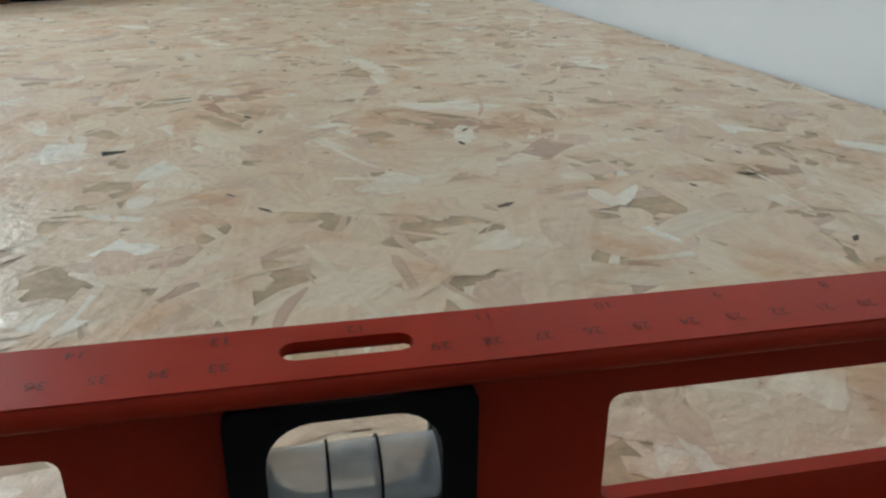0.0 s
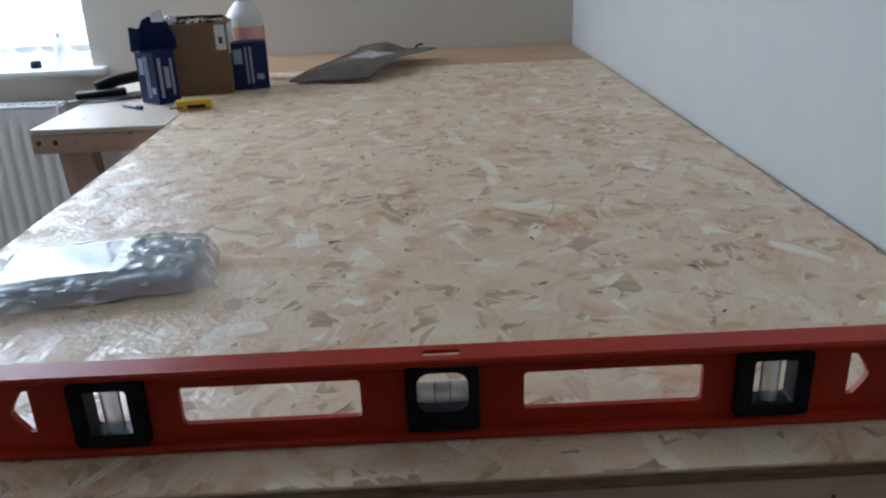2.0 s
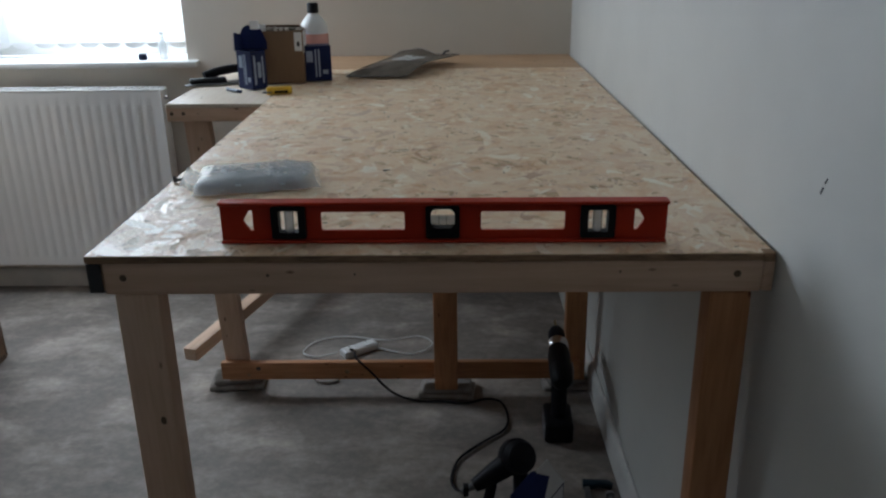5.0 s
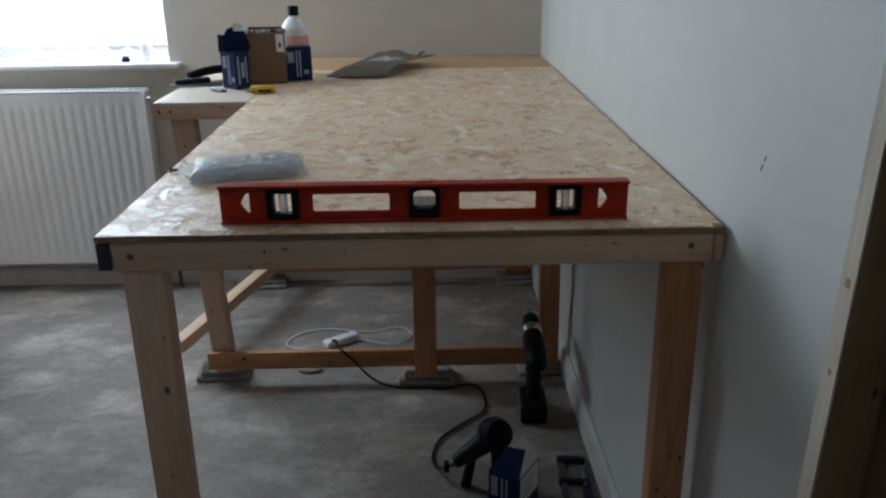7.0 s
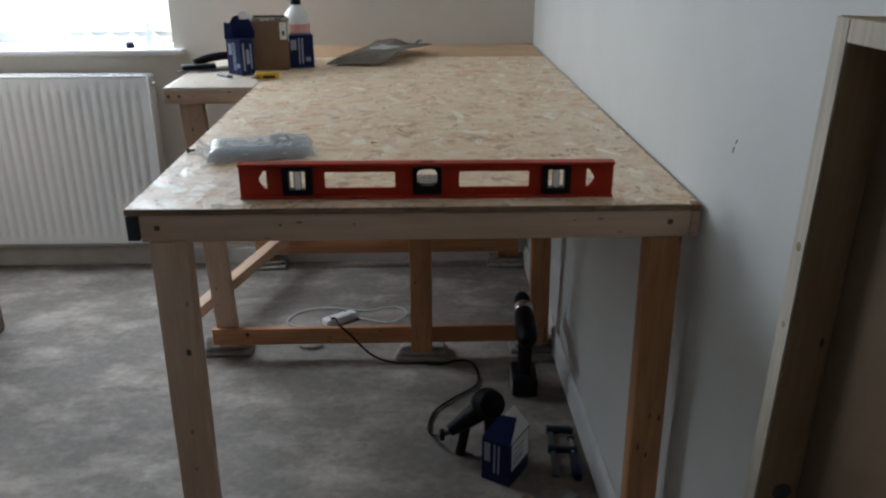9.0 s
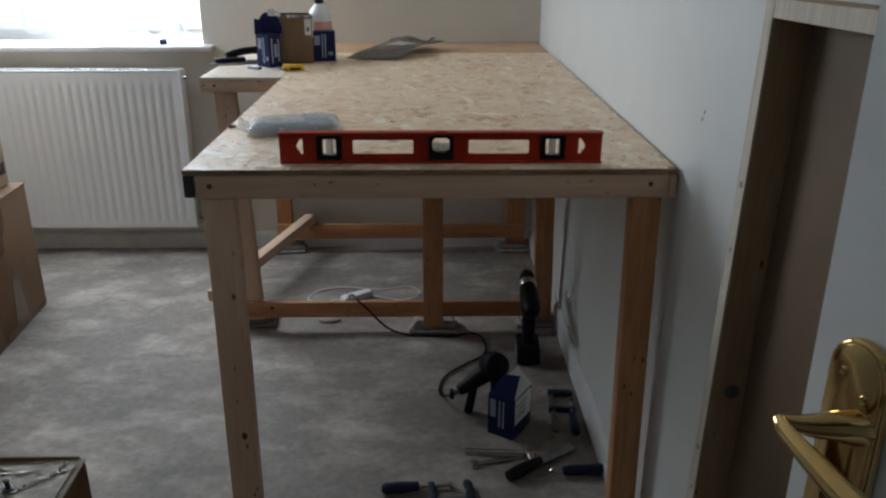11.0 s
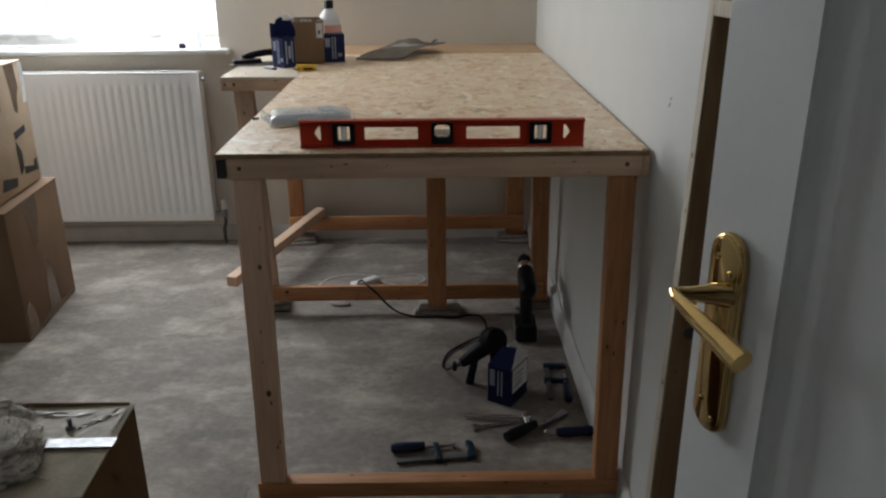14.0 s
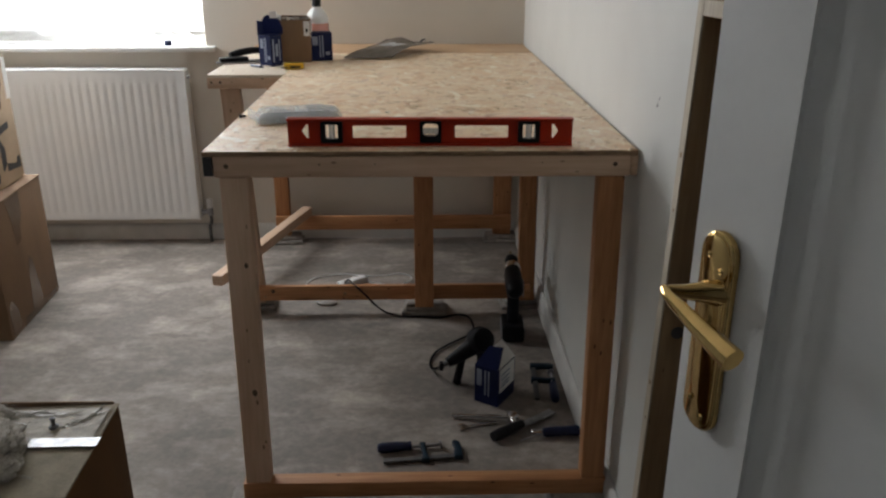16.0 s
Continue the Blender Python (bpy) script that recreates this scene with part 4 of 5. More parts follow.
# ---- door ----
def door():
    dr = root("door_1", pose(0.697, -1.0, 0.008, 0, 0, -73.1), "white gloss panelled door standing open, brass lever handle", "door", kind="structure")
    w, h, th = 0.762, 1.98, 0.036
    panels = [(0.098, 0.20, 0.352, 1.84), (0.410, 0.20, 0.664, 1.84)]
    stand = Matrix(((1, 0, 0, 0), (0, 0, 1, 0), (0, 1, 0, 0), (0, 0, 0, 1)))
    part("door_leaf", plate([(0, 0), (w, 0), (w, h), (0, h)], [[(a, b), (c, b), (c, d), (a, d)] for a, b, c, d in panels], 0.0, th, stand), GLOSS, dr)
    for a, b, c, d in panels:
        bm = bmesh.new()
        rings = []
        for off, y in ((0, 0.0), (0.0006, 0.0040), (0.006, 0.0085), (0.014, 0.0125), (0.024, 0.0155), (0.036, 0.0175), (0.050, 0.0182)):
            rings.append([bm.verts.new((x, y, z)) for x, z in ((a + off, b + off), (c - off, b + off), (c - off, d - off), (a + off, d - off))])
        for r0, r1 in zip(rings, rings[1:]):
            for i in range(4):
                bm.faces.new((r0[i], r0[(i + 1) % 4], r1[(i + 1) % 4], r1[i]))
        bm.faces.new(rings[-1])
        box((a, 0.022, b), (c, th - 0.006, d), 0, bm=bm)
        part("panel", bm, GLOSS, dr)
    # handle: long backplate with arched ends and a curved lever
    at = pose(0.041, 0, 1.005)
    out = []
    for k in range(13):
        a = math.pi * k / 12
        out.append((0.0215 * math.cos(a), 0.071 + 0.0215 * math.sin(a)))
    for k in range(9):
        a = math.pi + math.pi * k / 8
        out.append((0.0215 * math.cos(a), -0.076 + 0.0175 * math.sin(a)))
    # stepped body with a rounded shoulder, then the flat raised face
    flip = stand @ Matrix.Diagonal((1, 1, -1, 1))
    bm = prism(out, 0.0, 0.0080, 0.003, flip, seg=4)
    prism([(x * 0.85, y * 0.965) for x, y in out], 0.007, 0.0090, 0.0008, flip, bm, seg=2)
    handle = part("door_handle", moved(bm, at), BRASS, dr, "polished brass handle on a long backplate")
    neck = bmesh.new()
    boss = smooth_path([(0.008, -0.004, 0.041), (0.004, -0.018, 0.042), (-0.002, -0.034, 0.042), (-0.007, -0.047, 0.044)], 6)
    tube(boss, 0.01, 16, neck, [0.0135 - 0.0095 * i / (len(boss) - 1) for i in range(len(boss))], 0.9)
    pts = smooth_path([(-0.010, -0.049, 0.0450), (0.002, -0.052, 0.043), (0.030, -0.055, 0.040), (0.062, -0.057, 0.036), (0.097, -0.060, 0.0335)], 7)
    tube(pts, 0.009, 32, neck, [0.0032 + 0.0061 * min(1, i / 26) for i in range(len(pts))], 0.70)
    part("lever", moved(neck, at), BRASS, handle, "polished brass lever")
    for x, z in ((-0.008, 0.070), (0.009, 0.060), (-0.009, -0.066), (0.008, -0.078)):
        sb = screw_bm((x, -0.0091, z), (0, -1, 0), 0.0028)
        part("handle_screw", moved(sb, at), BRASS, handle)
    return dr


door()

# shallow unpainted timber tray frame leaning on the wall behind the door
tray = root("timber_frame", pose(0.838, -0.450, 0.0, 0, 1.7, 0) @ pose(0, 0, 0, -1.0), "shallow rough-sawn timber frame with a hardboard back leaning on the wall", "timber frame")
TD = 0.051
timber("side_board", (0.0, -0.024, 0.0), (TD, 0.002, 1.253), ROUGH, tray, bevel=0.0015)
timber("side_board", (0.0, -0.62, 0.0), (TD, -0.596, 1.253), ROUGH, tray, bevel=0.0015)
timber("top_board", (0.0, -0.595, 1.229), (TD, -0.025, 1.253), ROUGH, tray, bevel=0.0015)
timber("bottom_board", (0.0, -0.595, 0.0), (TD, -0.025, 0.03), ROUGH, tray, bevel=0.0015)
part("back_panel", box((TD - 0.006, -0.595, 0.03), (TD, -0.025, 1.228), 0), HARDB, tray)
# sawn edge coloured paler because it faces the window's light
EDGE = wood("window_lit_edge", (0.62, 0.55, 0.44), (0.48, 0.41, 0.32), 2, 0.8)
part("lipping", box((-0.003, -0.0235, 0.001), (-0.0004, 0.0015, 1.252), 0.0006), EDGE, tray)
part("lipping", box((-0.003, -0.595, 1.230), (-0.0004, -0.0245, 1.252), 0.0006), EDGE, tray)
for z, r in ((1.02, 0.005), (0.93, 0.0035), (0.62, 0.0045), (0.55, 0.003)):
    part("knot", lathe([(0, 0.0004), (r, 0.0002), (r, -0.001)], 10, m=Matrix.Translation((-0.0031, -0.012, z)) @ pose(0, 0, 0, 0, -90)), ROUGH[2], tray)
part("knot", lathe([(0, 0.0004), (0.011, 0.0002), (0.012, -0.001)], 14, m=Matrix.Translation((0.028, -0.0243, 0.72)) @ pose(0, 0, 0, 90)), PIPE, tray)


# ---- cardboard boxes ----
def carton(name, m, sx, sy, sz, material, label, flaps=True, open_top=False):
    """A taped shipping carton with two top flaps and softened edges; origin at the middle of its base."""
    c = root(name, m, label, "cardboard box", "stacked cartons")
    part("body", box((-sx / 2, -sy / 2, 0), (sx / 2, sy / 2, sz - 0.004), 0.005, 2), material, c)
    if flaps:
        part("flap", moved(box((-sx / 2 + 0.001, -sy / 2 - 0.002, -0.002), (sx / 2 + 0.003, -0.0015, 0.0015), 0.001), pose(0, 0, sz - 0.002, 0.4)), material, c)
        part("flap", moved(box((-sx / 2 + 0.001, 0.0015, -0.002), (sx / 2 + 0.003, sy / 2 + 0.002, 0.0015), 0.001), pose(0, 0, sz - 0.002, -0.4)), material, c)
    return c


def decal(name, rects, m, material, parent, th=0.0008):
    """Flat pieces of tape or print laid on a face; the face lies in y, z of m."""
    for pts in rects:
        bm = prism(pts, 0.0, th)
        part(name, moved(bm, m), material, parent)


FACE = Matrix(((0, 0, 1, 0), (1, 0, 0, 0), (0, 1, 0, 0), (0, 0, 0, 1)))       # plate x, y, h become y, z, x
lower = carton("carton", pose(-1.265, 1.158, 0, 0, 0, 4), 0.50, 0.47, 0.490, CARD, "large brown taped carton under another on the floor")
fm = Matrix.Translation((0.2504, 0, 0)) @ FACE
decal("tape", [[(-0.10, 0.478), (0.02, 0.486), (0.015, 0.40), (-0.01, 0.36), (-0.02, 0.31), (-0.06, 0.30), (-0.07, 0.39)],
               [(-0.03, 0.02), (0.075, 0.02), (0.06, 0.12), (0.035, 0.21), (0.015, 0.235), (-0.005, 0.19)],
               [(-0.22, 0.01), (-0.14, 0.015), (-0.15, 0.09), (-0.19, 0.14), (-0.22, 0.12)]], fm, TAPE, lower)
decal("edge_tear", [[(0.218, 0.01), (0.228, 0.01), (0.228, 0.20), (0.222, 0.16)], [(-0.12, 0.002), (0.22, 0.002), (0.21, 0.02), (-0.10, 0.03)]], fm, TAPE, lower)
upper = carton("carton", pose(-1.305, 1.135, 0.4935, 0, 0, 4), 0.50, 0.47, 0.455, CARD2, "pale brown carton with black printed marks stacked on another")
fm2 = Matrix.Translation((0.2504, 0, 0)) @ FACE
decal("tape", [[(0.085, 0.452), (0.165, 0.452), (0.172, 0.36), (0.15, 0.33), (0.135, 0.27), (0.11, 0.285), (0.105, 0.36)],
               [(-0.03, 0.45), (0.02, 0.45), (0.0, 0.30), (-0.03, 0.33)]], fm2, TAPE, upper)
decal("print", [[(0.065, 0.055), (0.10, 0.075), (0.105, 0.135), (0.07, 0.18), (0.065, 0.15)],
                [(0.07, 0.185), (0.165, 0.20), (0.165, 0.225), (0.068, 0.212)],
                [(0.10, 0.05), (0.215, 0.04), (0.218, 0.085), (0.19, 0.082), (0.185, 0.062), (0.105, 0.078)],
                [(-0.10, 0.035), (0.02, 0.025), (0.03, 0.055), (-0.08, 0.075)]], fm2, PRINT, upper)
decal("edge_label", [[(0.198, 0.30), (0.234, 0.30), (0.234, 0.452), (0.205, 0.452)]], fm2, WHITEP, upper)

near = carton("carton", pose(-0.388, -0.577, 0, 0, 0, 2.5), 0.535, 0.575, 0.484, CARD_SHADED, "brown carton with clear tape, wool and a steel rule on top", flaps=False)
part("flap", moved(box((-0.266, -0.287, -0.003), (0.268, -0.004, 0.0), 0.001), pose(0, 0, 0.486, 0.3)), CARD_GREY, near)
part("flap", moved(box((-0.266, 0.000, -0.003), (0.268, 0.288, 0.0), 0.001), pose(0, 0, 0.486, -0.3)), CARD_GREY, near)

part("back_flap", prism([(-0.266, 0.470), (0.262, 0.470), (0.255, 0.488), (-0.02, 0.497), (-0.266, 0.503)], -0.2915, -0.2885, 0.0, Matrix(((1, 0, 0, 0), (0, 0, -1, 0), (0, 1, 0, 0), (0, 0, 0, 1)))), CARD, near, "bent-up edge of a torn flap")


def crumpled(outline_w, outline_d, nx, ny, amp, seed):
    """A thin wrinkled sheet around the origin, in x and y."""
    bm = bmesh.new()
    rng = random.Random(seed)
    g = [[bm.verts.new(((i / nx - 0.5) * outline_w, (j / ny - 0.5) * outline_d, amp * (0.6 * noise.noise((i * 0.9 + seed, j * 0.7, 0)) + 0.5 * rng.random()))) for i in range(nx + 1)] for j in range(ny + 1)]
    for j in range(ny):
        for i in range(nx):
            bm.faces.new((g[j][i], g[j][i + 1], g[j + 1][i + 1], g[j + 1][i]))
    return bm


tape_sheet = crumpled(0.35, 0.10, 52, 16, 0.0022, 3)
part("clear_tape", moved(tape_sheet, pose(0.082, 0.222, 0.4868, 0, 0, -1)), CLEAR, near, "wrinkled shiny clear tape")
part("clear_tape", moved(crumpled(0.12, 0.05, 20, 8, 0.004, 12), pose(0.10, -0.02, 0.4868)), CLEAR, near)
# thin glossy strips added where the tape shows streaks of highlight
for x, y, ln, turn, sd in ((0.02, 0.262, 0.26, -2, 41), (0.10, 0.248, 0.22, 1, 42), (0.03, 0.225, 0.18, -4, 43), (0.215, 0.225, 0.09, 40, 44), (0.235, 0.255, 0.05, 75, 45), (0.0, 0.155, 0.07, -12, 46), (0.12, 0.035, 0.09, 8, 47), (0.17, 0.060, 0.06, -20, 48)):
    part("tape_crease", moved(crumpled(ln, 0.006, 24, 3, 0.004, sd), pose(x, y, 0.4885, 0, 0, turn)), GLINT, near)
rule = root("steel_rule", pose(-0.215, -0.417, 0.4895, 0, 0, 1.0), "bright flat steel rule lying on a carton", "ruler")
part("blade", box((-0.17, -0.014, 0), (0.094, 0.014, 0.0015), 0.0004), DULLSTEEL, rule)
kn = root("coach_bolt", pose(-0.222, -0.365, 0.4885), "small dark bolt standing on a carton", "bolt")
part("bolt_head", lathe([(0, 0), (0.009, 0.0), (0.009, 0.003), (0.004, 0.005), (0.004, 0.016), (0.006, 0.019), (0, 0.022)], 14), PIPE, kn)


def fleece(m, sx, sy, sz, seed, label):
    """A matted lump of insulation wool: a lumpy body with tufts of fibre."""
    bm = bmesh.new()
    bmesh.ops.create_icosphere(bm, subdivisions=5, radius=1)
    for v in bm.verts:
        n = 0.22 * noise.noise(v.co * 2.1 + Vector((seed, 0, 0))) + 0.10 * noise.noise(v.co * 6 + Vector((0, seed, 0))) + 0.05 * noise.noise(v.co * 17)
        p = v.co * (1 + n)
        v.co = Vector((p.x * sx, p.y * sy, max(p.z, -0.35) * sz + 0.35 * sz))
    # loose fibres standing out of the surface
    rng = random.Random(int(seed * 10))
    bm.verts.ensure_lookup_table()
    tops = [v.co.copy() for v in bm.verts if v.co.z > 0.1 * sz]
    for k in range(2600):
        p = rng.choice(tops)
        d = Vector((p.x / sx, p.y / sy, 0.6)).normalized() + Vector((rng.uniform(-0.9, 0.9), rng.uniform(-0.9, 0.9), rng.uniform(-0.3, 0.6)))
        w = Vector((rng.uniform(-1, 1), rng.uniform(-1, 1), 0)).normalized() * 0.00035
        ln = rng.uniform(0.004, 0.013)
        q = p + d * ln * 0.55 + Vector((0, 0, 0.002))
        e = p + d * ln + Vector((rng.uniform(-0.004, 0.004), rng.uniform(-0.004, 0.004), -0.001))
        a0, a1, b0, b1, c0 = (bm.verts.new(x) for x in (p - w, p + w, q - w, q + w, e))
        bm.faces.new((a0, a1, b1, b0))
        bm.faces.new((b0, b1, c0))
    return thing("wool_wad", bm, FLEECE, label, "insulation wool", m)


fleece(pose(-0.335, -0.475, 0.4875), 0.105, 0.10, 0.042, 2.0, "torn wad of grey insulation wool on a carton")
fleece(pose(-0.46, -0.33, 0.4875), 0.13, 0.05, 0.03, 5.0, "flat wad of grey insulation wool on a carton")


# ---- things on the bench ----
def hardware_bag():
    bag = root("hardware_bag", pose(0.158, 0.343, H + 0.0002, 0, 0, 10.5), "clear plastic bag of blue-grey metal brackets on the bench", "bag")
    rng = random.Random(4)
    GALV = mat("blue_grey_zinc", (0.36, 0.43, 0.50), 0.36, 0.25, vary=0.6, scale=60, bump=0.1)
    for k in range(110):
        lx, ly, lz = rng.uniform(0.014, 0.034), rng.uniform(0.007, 0.013), 0.0022
        x, y = -0.086 + 0.168 * ((k * 7) % 36) / 35, -0.045 + 0.042 * (k % 3) + rng.uniform(-0.004, 0.004)
        z = 0.001 + 0.00014 * k
        bm = box((-lx / 2, -ly / 2, 0), (lx / 2, ly / 2, lz), 0.0006)
        if k % 2:
            box((lx / 2 - 0.0025, -ly / 2, 0), (lx / 2, ly / 2, 0.006), 0.0005, bm=bm)
        part("bracket", moved(bm, pose(x, y, z, rng.uniform(-5, 5), rng.uniform(-4, 4), rng.choice((0, 4, -5, 84, 92, 88)))), GALV, bag)

    def film(u, v):
        """Height of the film over the packed slab: taut and flat over one half, crumpled over the other."""
        edge = max(0.0, (1 - abs(u) ** 16) * (1 - abs(v) ** 14))
        loose = min(1.0, max(0.0, (u - 0.12) / 0.10))
        p = Vector((u * 6, v * 4, 1.7))
        crease = abs(noise.noise(p * 0.7)) * 0.006 + abs(noise.noise(p * 2.2)) * 0.005
        sag = 0.005 * loose * max(0.0, u) ** 2
        rim = 0.35 * max(abs(v), abs(u)) ** 6
        return edge * (0.0245 - sag) + crease * (loose * (0.25 + 0.4 * edge) + rim * 0.6) + 0.0006

    bm = bmesh.new()
    nx, ny = 84, 48
    g = []
    for j in range(ny + 1):
        row = []
        for i in range(nx + 1):
            u, v = i / nx * 2 - 1, j / ny * 2 - 1
            wob = 0.005 * noise.noise((u * 2.2, v * 2.2, 4)) * max(abs(u), abs(v)) ** 4
            row.append(bm.verts.new((u * (0.106 + wob), v * (0.062 + wob - 0.008 * max(0.0, u) ** 3), film(u, v))))
        g.append(row)
    for j in range(ny):
        for i in range(nx):
            bm.faces.new((g[j][i], g[j][i + 1], g[j + 1][i + 1], g[j + 1][i]))
    part("bag_film", bm, FILM, bag, "clear film, taut at one end and crumpled at the other")
    end = crumpled(0.030, 0.112, 10, 22, 0.005, 7)
    part("seal_strip", moved(end, pose(-0.112, 0.0, 0.012, 0, 32, 0)), FILM, bag)
    return bag


hardware_bag()
bolt = root("bolt", pose(0.012, 0.352, H), "small dark bolt lying near the bench edge", "bolt")
part("shank", rod((0, 0, 0.004), (0.010, 0.004, 0.004), 0.003, seg=10), PIPE, bolt)
part("head", rod((-0.005, -0.0014, 0.005), (0, 0, 0.005), 0.0055, seg=6), PIPE, bolt)
screwt = root("wood_screw", pose(0.37, 0.41, H, 0, 0, 30), "tiny dark screw lying on the bench", "screw")
part("shank", rod((0, 0, 0.0025), (0.014, 0, 0.0015), 0.0015, 0.0004, 8), PIPE, screwt)


def screw_box(name, m, w, d, h, label, flap_up):
    """Small printed card box with bars of print and an open hinged lid."""
    b = root(name, m, label, "screw box", "blue screw boxes")
    part("body", box((-w / 2, -d / 2, 0), (w / 2, d / 2, h), 0.0012), BLUE, b)
    f = Matrix(((1, 0, 0, 0), (0, 0, -1, -d / 2), (0, 1, 0, 0), (0, 0, 0, 1)))
    for x0, z0, x1, z1 in ((-0.34, 0.55, -0.12, 0.86), (-0.05, 0.12, 0.0, 0.9), (0.06, 0.12, 0.12, 0.9), (0.2, 0.2, 0.38, 0.32)):
        part("print_bar", moved(prism([(x0 * w, z0 * h), (x1 * w, z0 * h), (x1 * w, z1 * h), (x0 * w, z1 * h)], 0, 0.0005), f), PALEBLUE, b)
    g = Matrix(((0, 0, 1, w / 2), (1, 0, 0, 0), (0, 1, 0, 0), (0, 0, 0, 1)))
    for y0, z0, y1, z1 in ((-0.35, 0.12, -0.22, 0.88), (-0.1, 0.3, 0.12, 0.7), (0.2, 0.15, 0.3, 0.85)):
        part("print_bar", moved(prism([(y0 * d, z0 * h), (y1 * d, z0 * h), (y1 * d, z1 * h), (y0 * d, z1 * h)], 0, 0.0005), g), PALEBLUE, b)
    if flap_up:
        lw = w * 0.62
        out = [(-lw, 0), (lw, 0), (lw, h * 0.20), (lw * 0.62, h * 0.52), (-lw * 0.30, h * 0.62), (-lw * 0.62, h * 0.56), (-lw * 0.9, h * 0.36), (-lw, h * 0.14)]
        back = Matrix.Translation((0.004, 0.004, h)) @ pose(0, 0, 0, 0, 0, 34)
        lid = part("lid", moved(prism(out, -0.0012, 0.0012), back @ pose(0, 0.006, 0, 84)), BLUE, b, "blue card lid flap standing up")
        part("lid_side", moved(prism([(0, 0), (0.036, 0), (0.030, h * 0.40), (0.004, h * 0.46)], -0.0008, 0.0008), back @ pose(-lw, -0.028, 0.0, 88, 0, 62)), BLUE, lid)
        part("lid_lining", box((0.0, -0.004, h * 0.52), (0.026, -0.0005, h * 0.74), 0.0008), WHITEP, lid, "white torn lining of the lid").data.transform(back)
    return b


screw_box("screw_box", pose(-0.080, 1.325, H, 0, 0, -40), 0.068, 0.052, 0.108, "blue printed screw box with its lid up", True)
screw_box("screw_box", pose(0.082, 1.462, H, 0, 0, 14), 0.088, 0.055, 0.104, "closed dark blue printed screw box", False)
cb = root("cardboard_box", pose(-0.005, 1.435, H, 0, 0, 4), "plain brown cardboard box with paper stuffed on top", "cardboard box")
part("body", box((-0.076, -0.045, 0), (0.060, 0.055, 0.152), 0.003, 2), CARD, cb)
part("flap", moved(box((-0.06, -0.002, 0), (0.05, 0.0, 0.05), 0.0006), pose(0, 0.053, 0.150, 72)), CARD, cb)
part("label", box((0.0602, -0.03, 0.085), (0.0608, 0.05, 0.148), 0), WHITEP, cb)
part("label", box((0.036, -0.0458, 0.095), (0.058, -0.0452, 0.148), 0), WHITEP, cb, "white printed label folded round the corner")
part("label_print", box((0.043, -0.0464, 0.108), (0.051, -0.0459, 0.122), 0), PRINT, cb)
part("packing_paper", moved(crumpled(0.125, 0.09, 24, 20, 0.014, 21), pose(-0.008, 0.005, 0.152)), SHEET, cb)
part("tissue", moved(crumpled(0.035, 0.03, 10, 9, 0.014, 31), pose(-0.062, -0.03, 0.158, 40)), WHITEP, cb, "white tissue tuft")

bt = root("spirit_bottle", pose(0.062, 1.585, H), "translucent plastic bottle of pink liquid with a black cap", "bottle")
part("bottle_body", lathe([(0, 0), (0.040, 0.0), (0.043, 0.004), (0.043, 0.142), (0.0415, 0.151), (0.035, 0.163), (0.022, 0.178), (0.0145, 0.184), (0.0135, 0.190), (0, 0.190)], 32), WHITEP, bt)
part("liquid_band", lathe([(0.0432, 0.03), (0.0437, 0.032), (0.0437, 0.124), (0.0432, 0.126)], 32), PINK, bt)
part("cap", lathe([(0.013, 0.186), (0.0175, 0.188), (0.0175, 0.213), (0.015, 0.217), (0, 0.217)], 24), BLACK, bt, "black screw cap")

sb = root("knife", pose(0.015, 1.222, H, 0, 0, 12), "yellow plastic utility knife lying on the bench", "utility knife")
part("handle", prism(rounded(-0.034, -0.012, 0.036, 0.013, 0.008, 4), 0, 0.020, 0.003), YELLOW, sb)
part("slider", box((-0.012, -0.0135, 0.004), (0.024, -0.0105, 0.011), 0.001), BLACK, sb)
part("blade", box((-0.045, -0.016, 0.006), (-0.020, -0.008, 0.009), 0.0005), PIPE, sb)

saw = root("hand_saw", pose(-0.20, 1.40, H, 0, 0, 22), "dark saw with a black grip lying on the bench corner", "saw")
part("blade", prism([(-0.10, -0.035), (0.12, -0.04), (0.12, 0.035), (-0.10, -0.005)], 0.004, 0.006), PIPE, saw)
hp = smooth_path([(-0.04, 0.02, 0.022), (0.0, 0.03, 0.032), (0.05, 0.045, 0.036), (0.09, 0.05, 0.034)], 6)
part("grip", tube(hp, 0.013, 12), DARK, saw)
part("guard", box((-0.085, -0.02, 0.006), (0.02, 0.015, 0.02), 0.004, 2), BLACK, saw)
pen = root("marker_pen", pose(-0.122, 1.262, H + 0.0045, 0, 0, -40), "pale marker pen lying on the bench", "pen")
part("barrel", rod((-0.03, 0, 0), (0.02, 0, 0), 0.0045, seg=12), PALEBLUE, pen)
part("cap", rod((0.02, 0, 0), (0.035, 0, 0), 0.005, 0.004, 12), NAVY, pen)


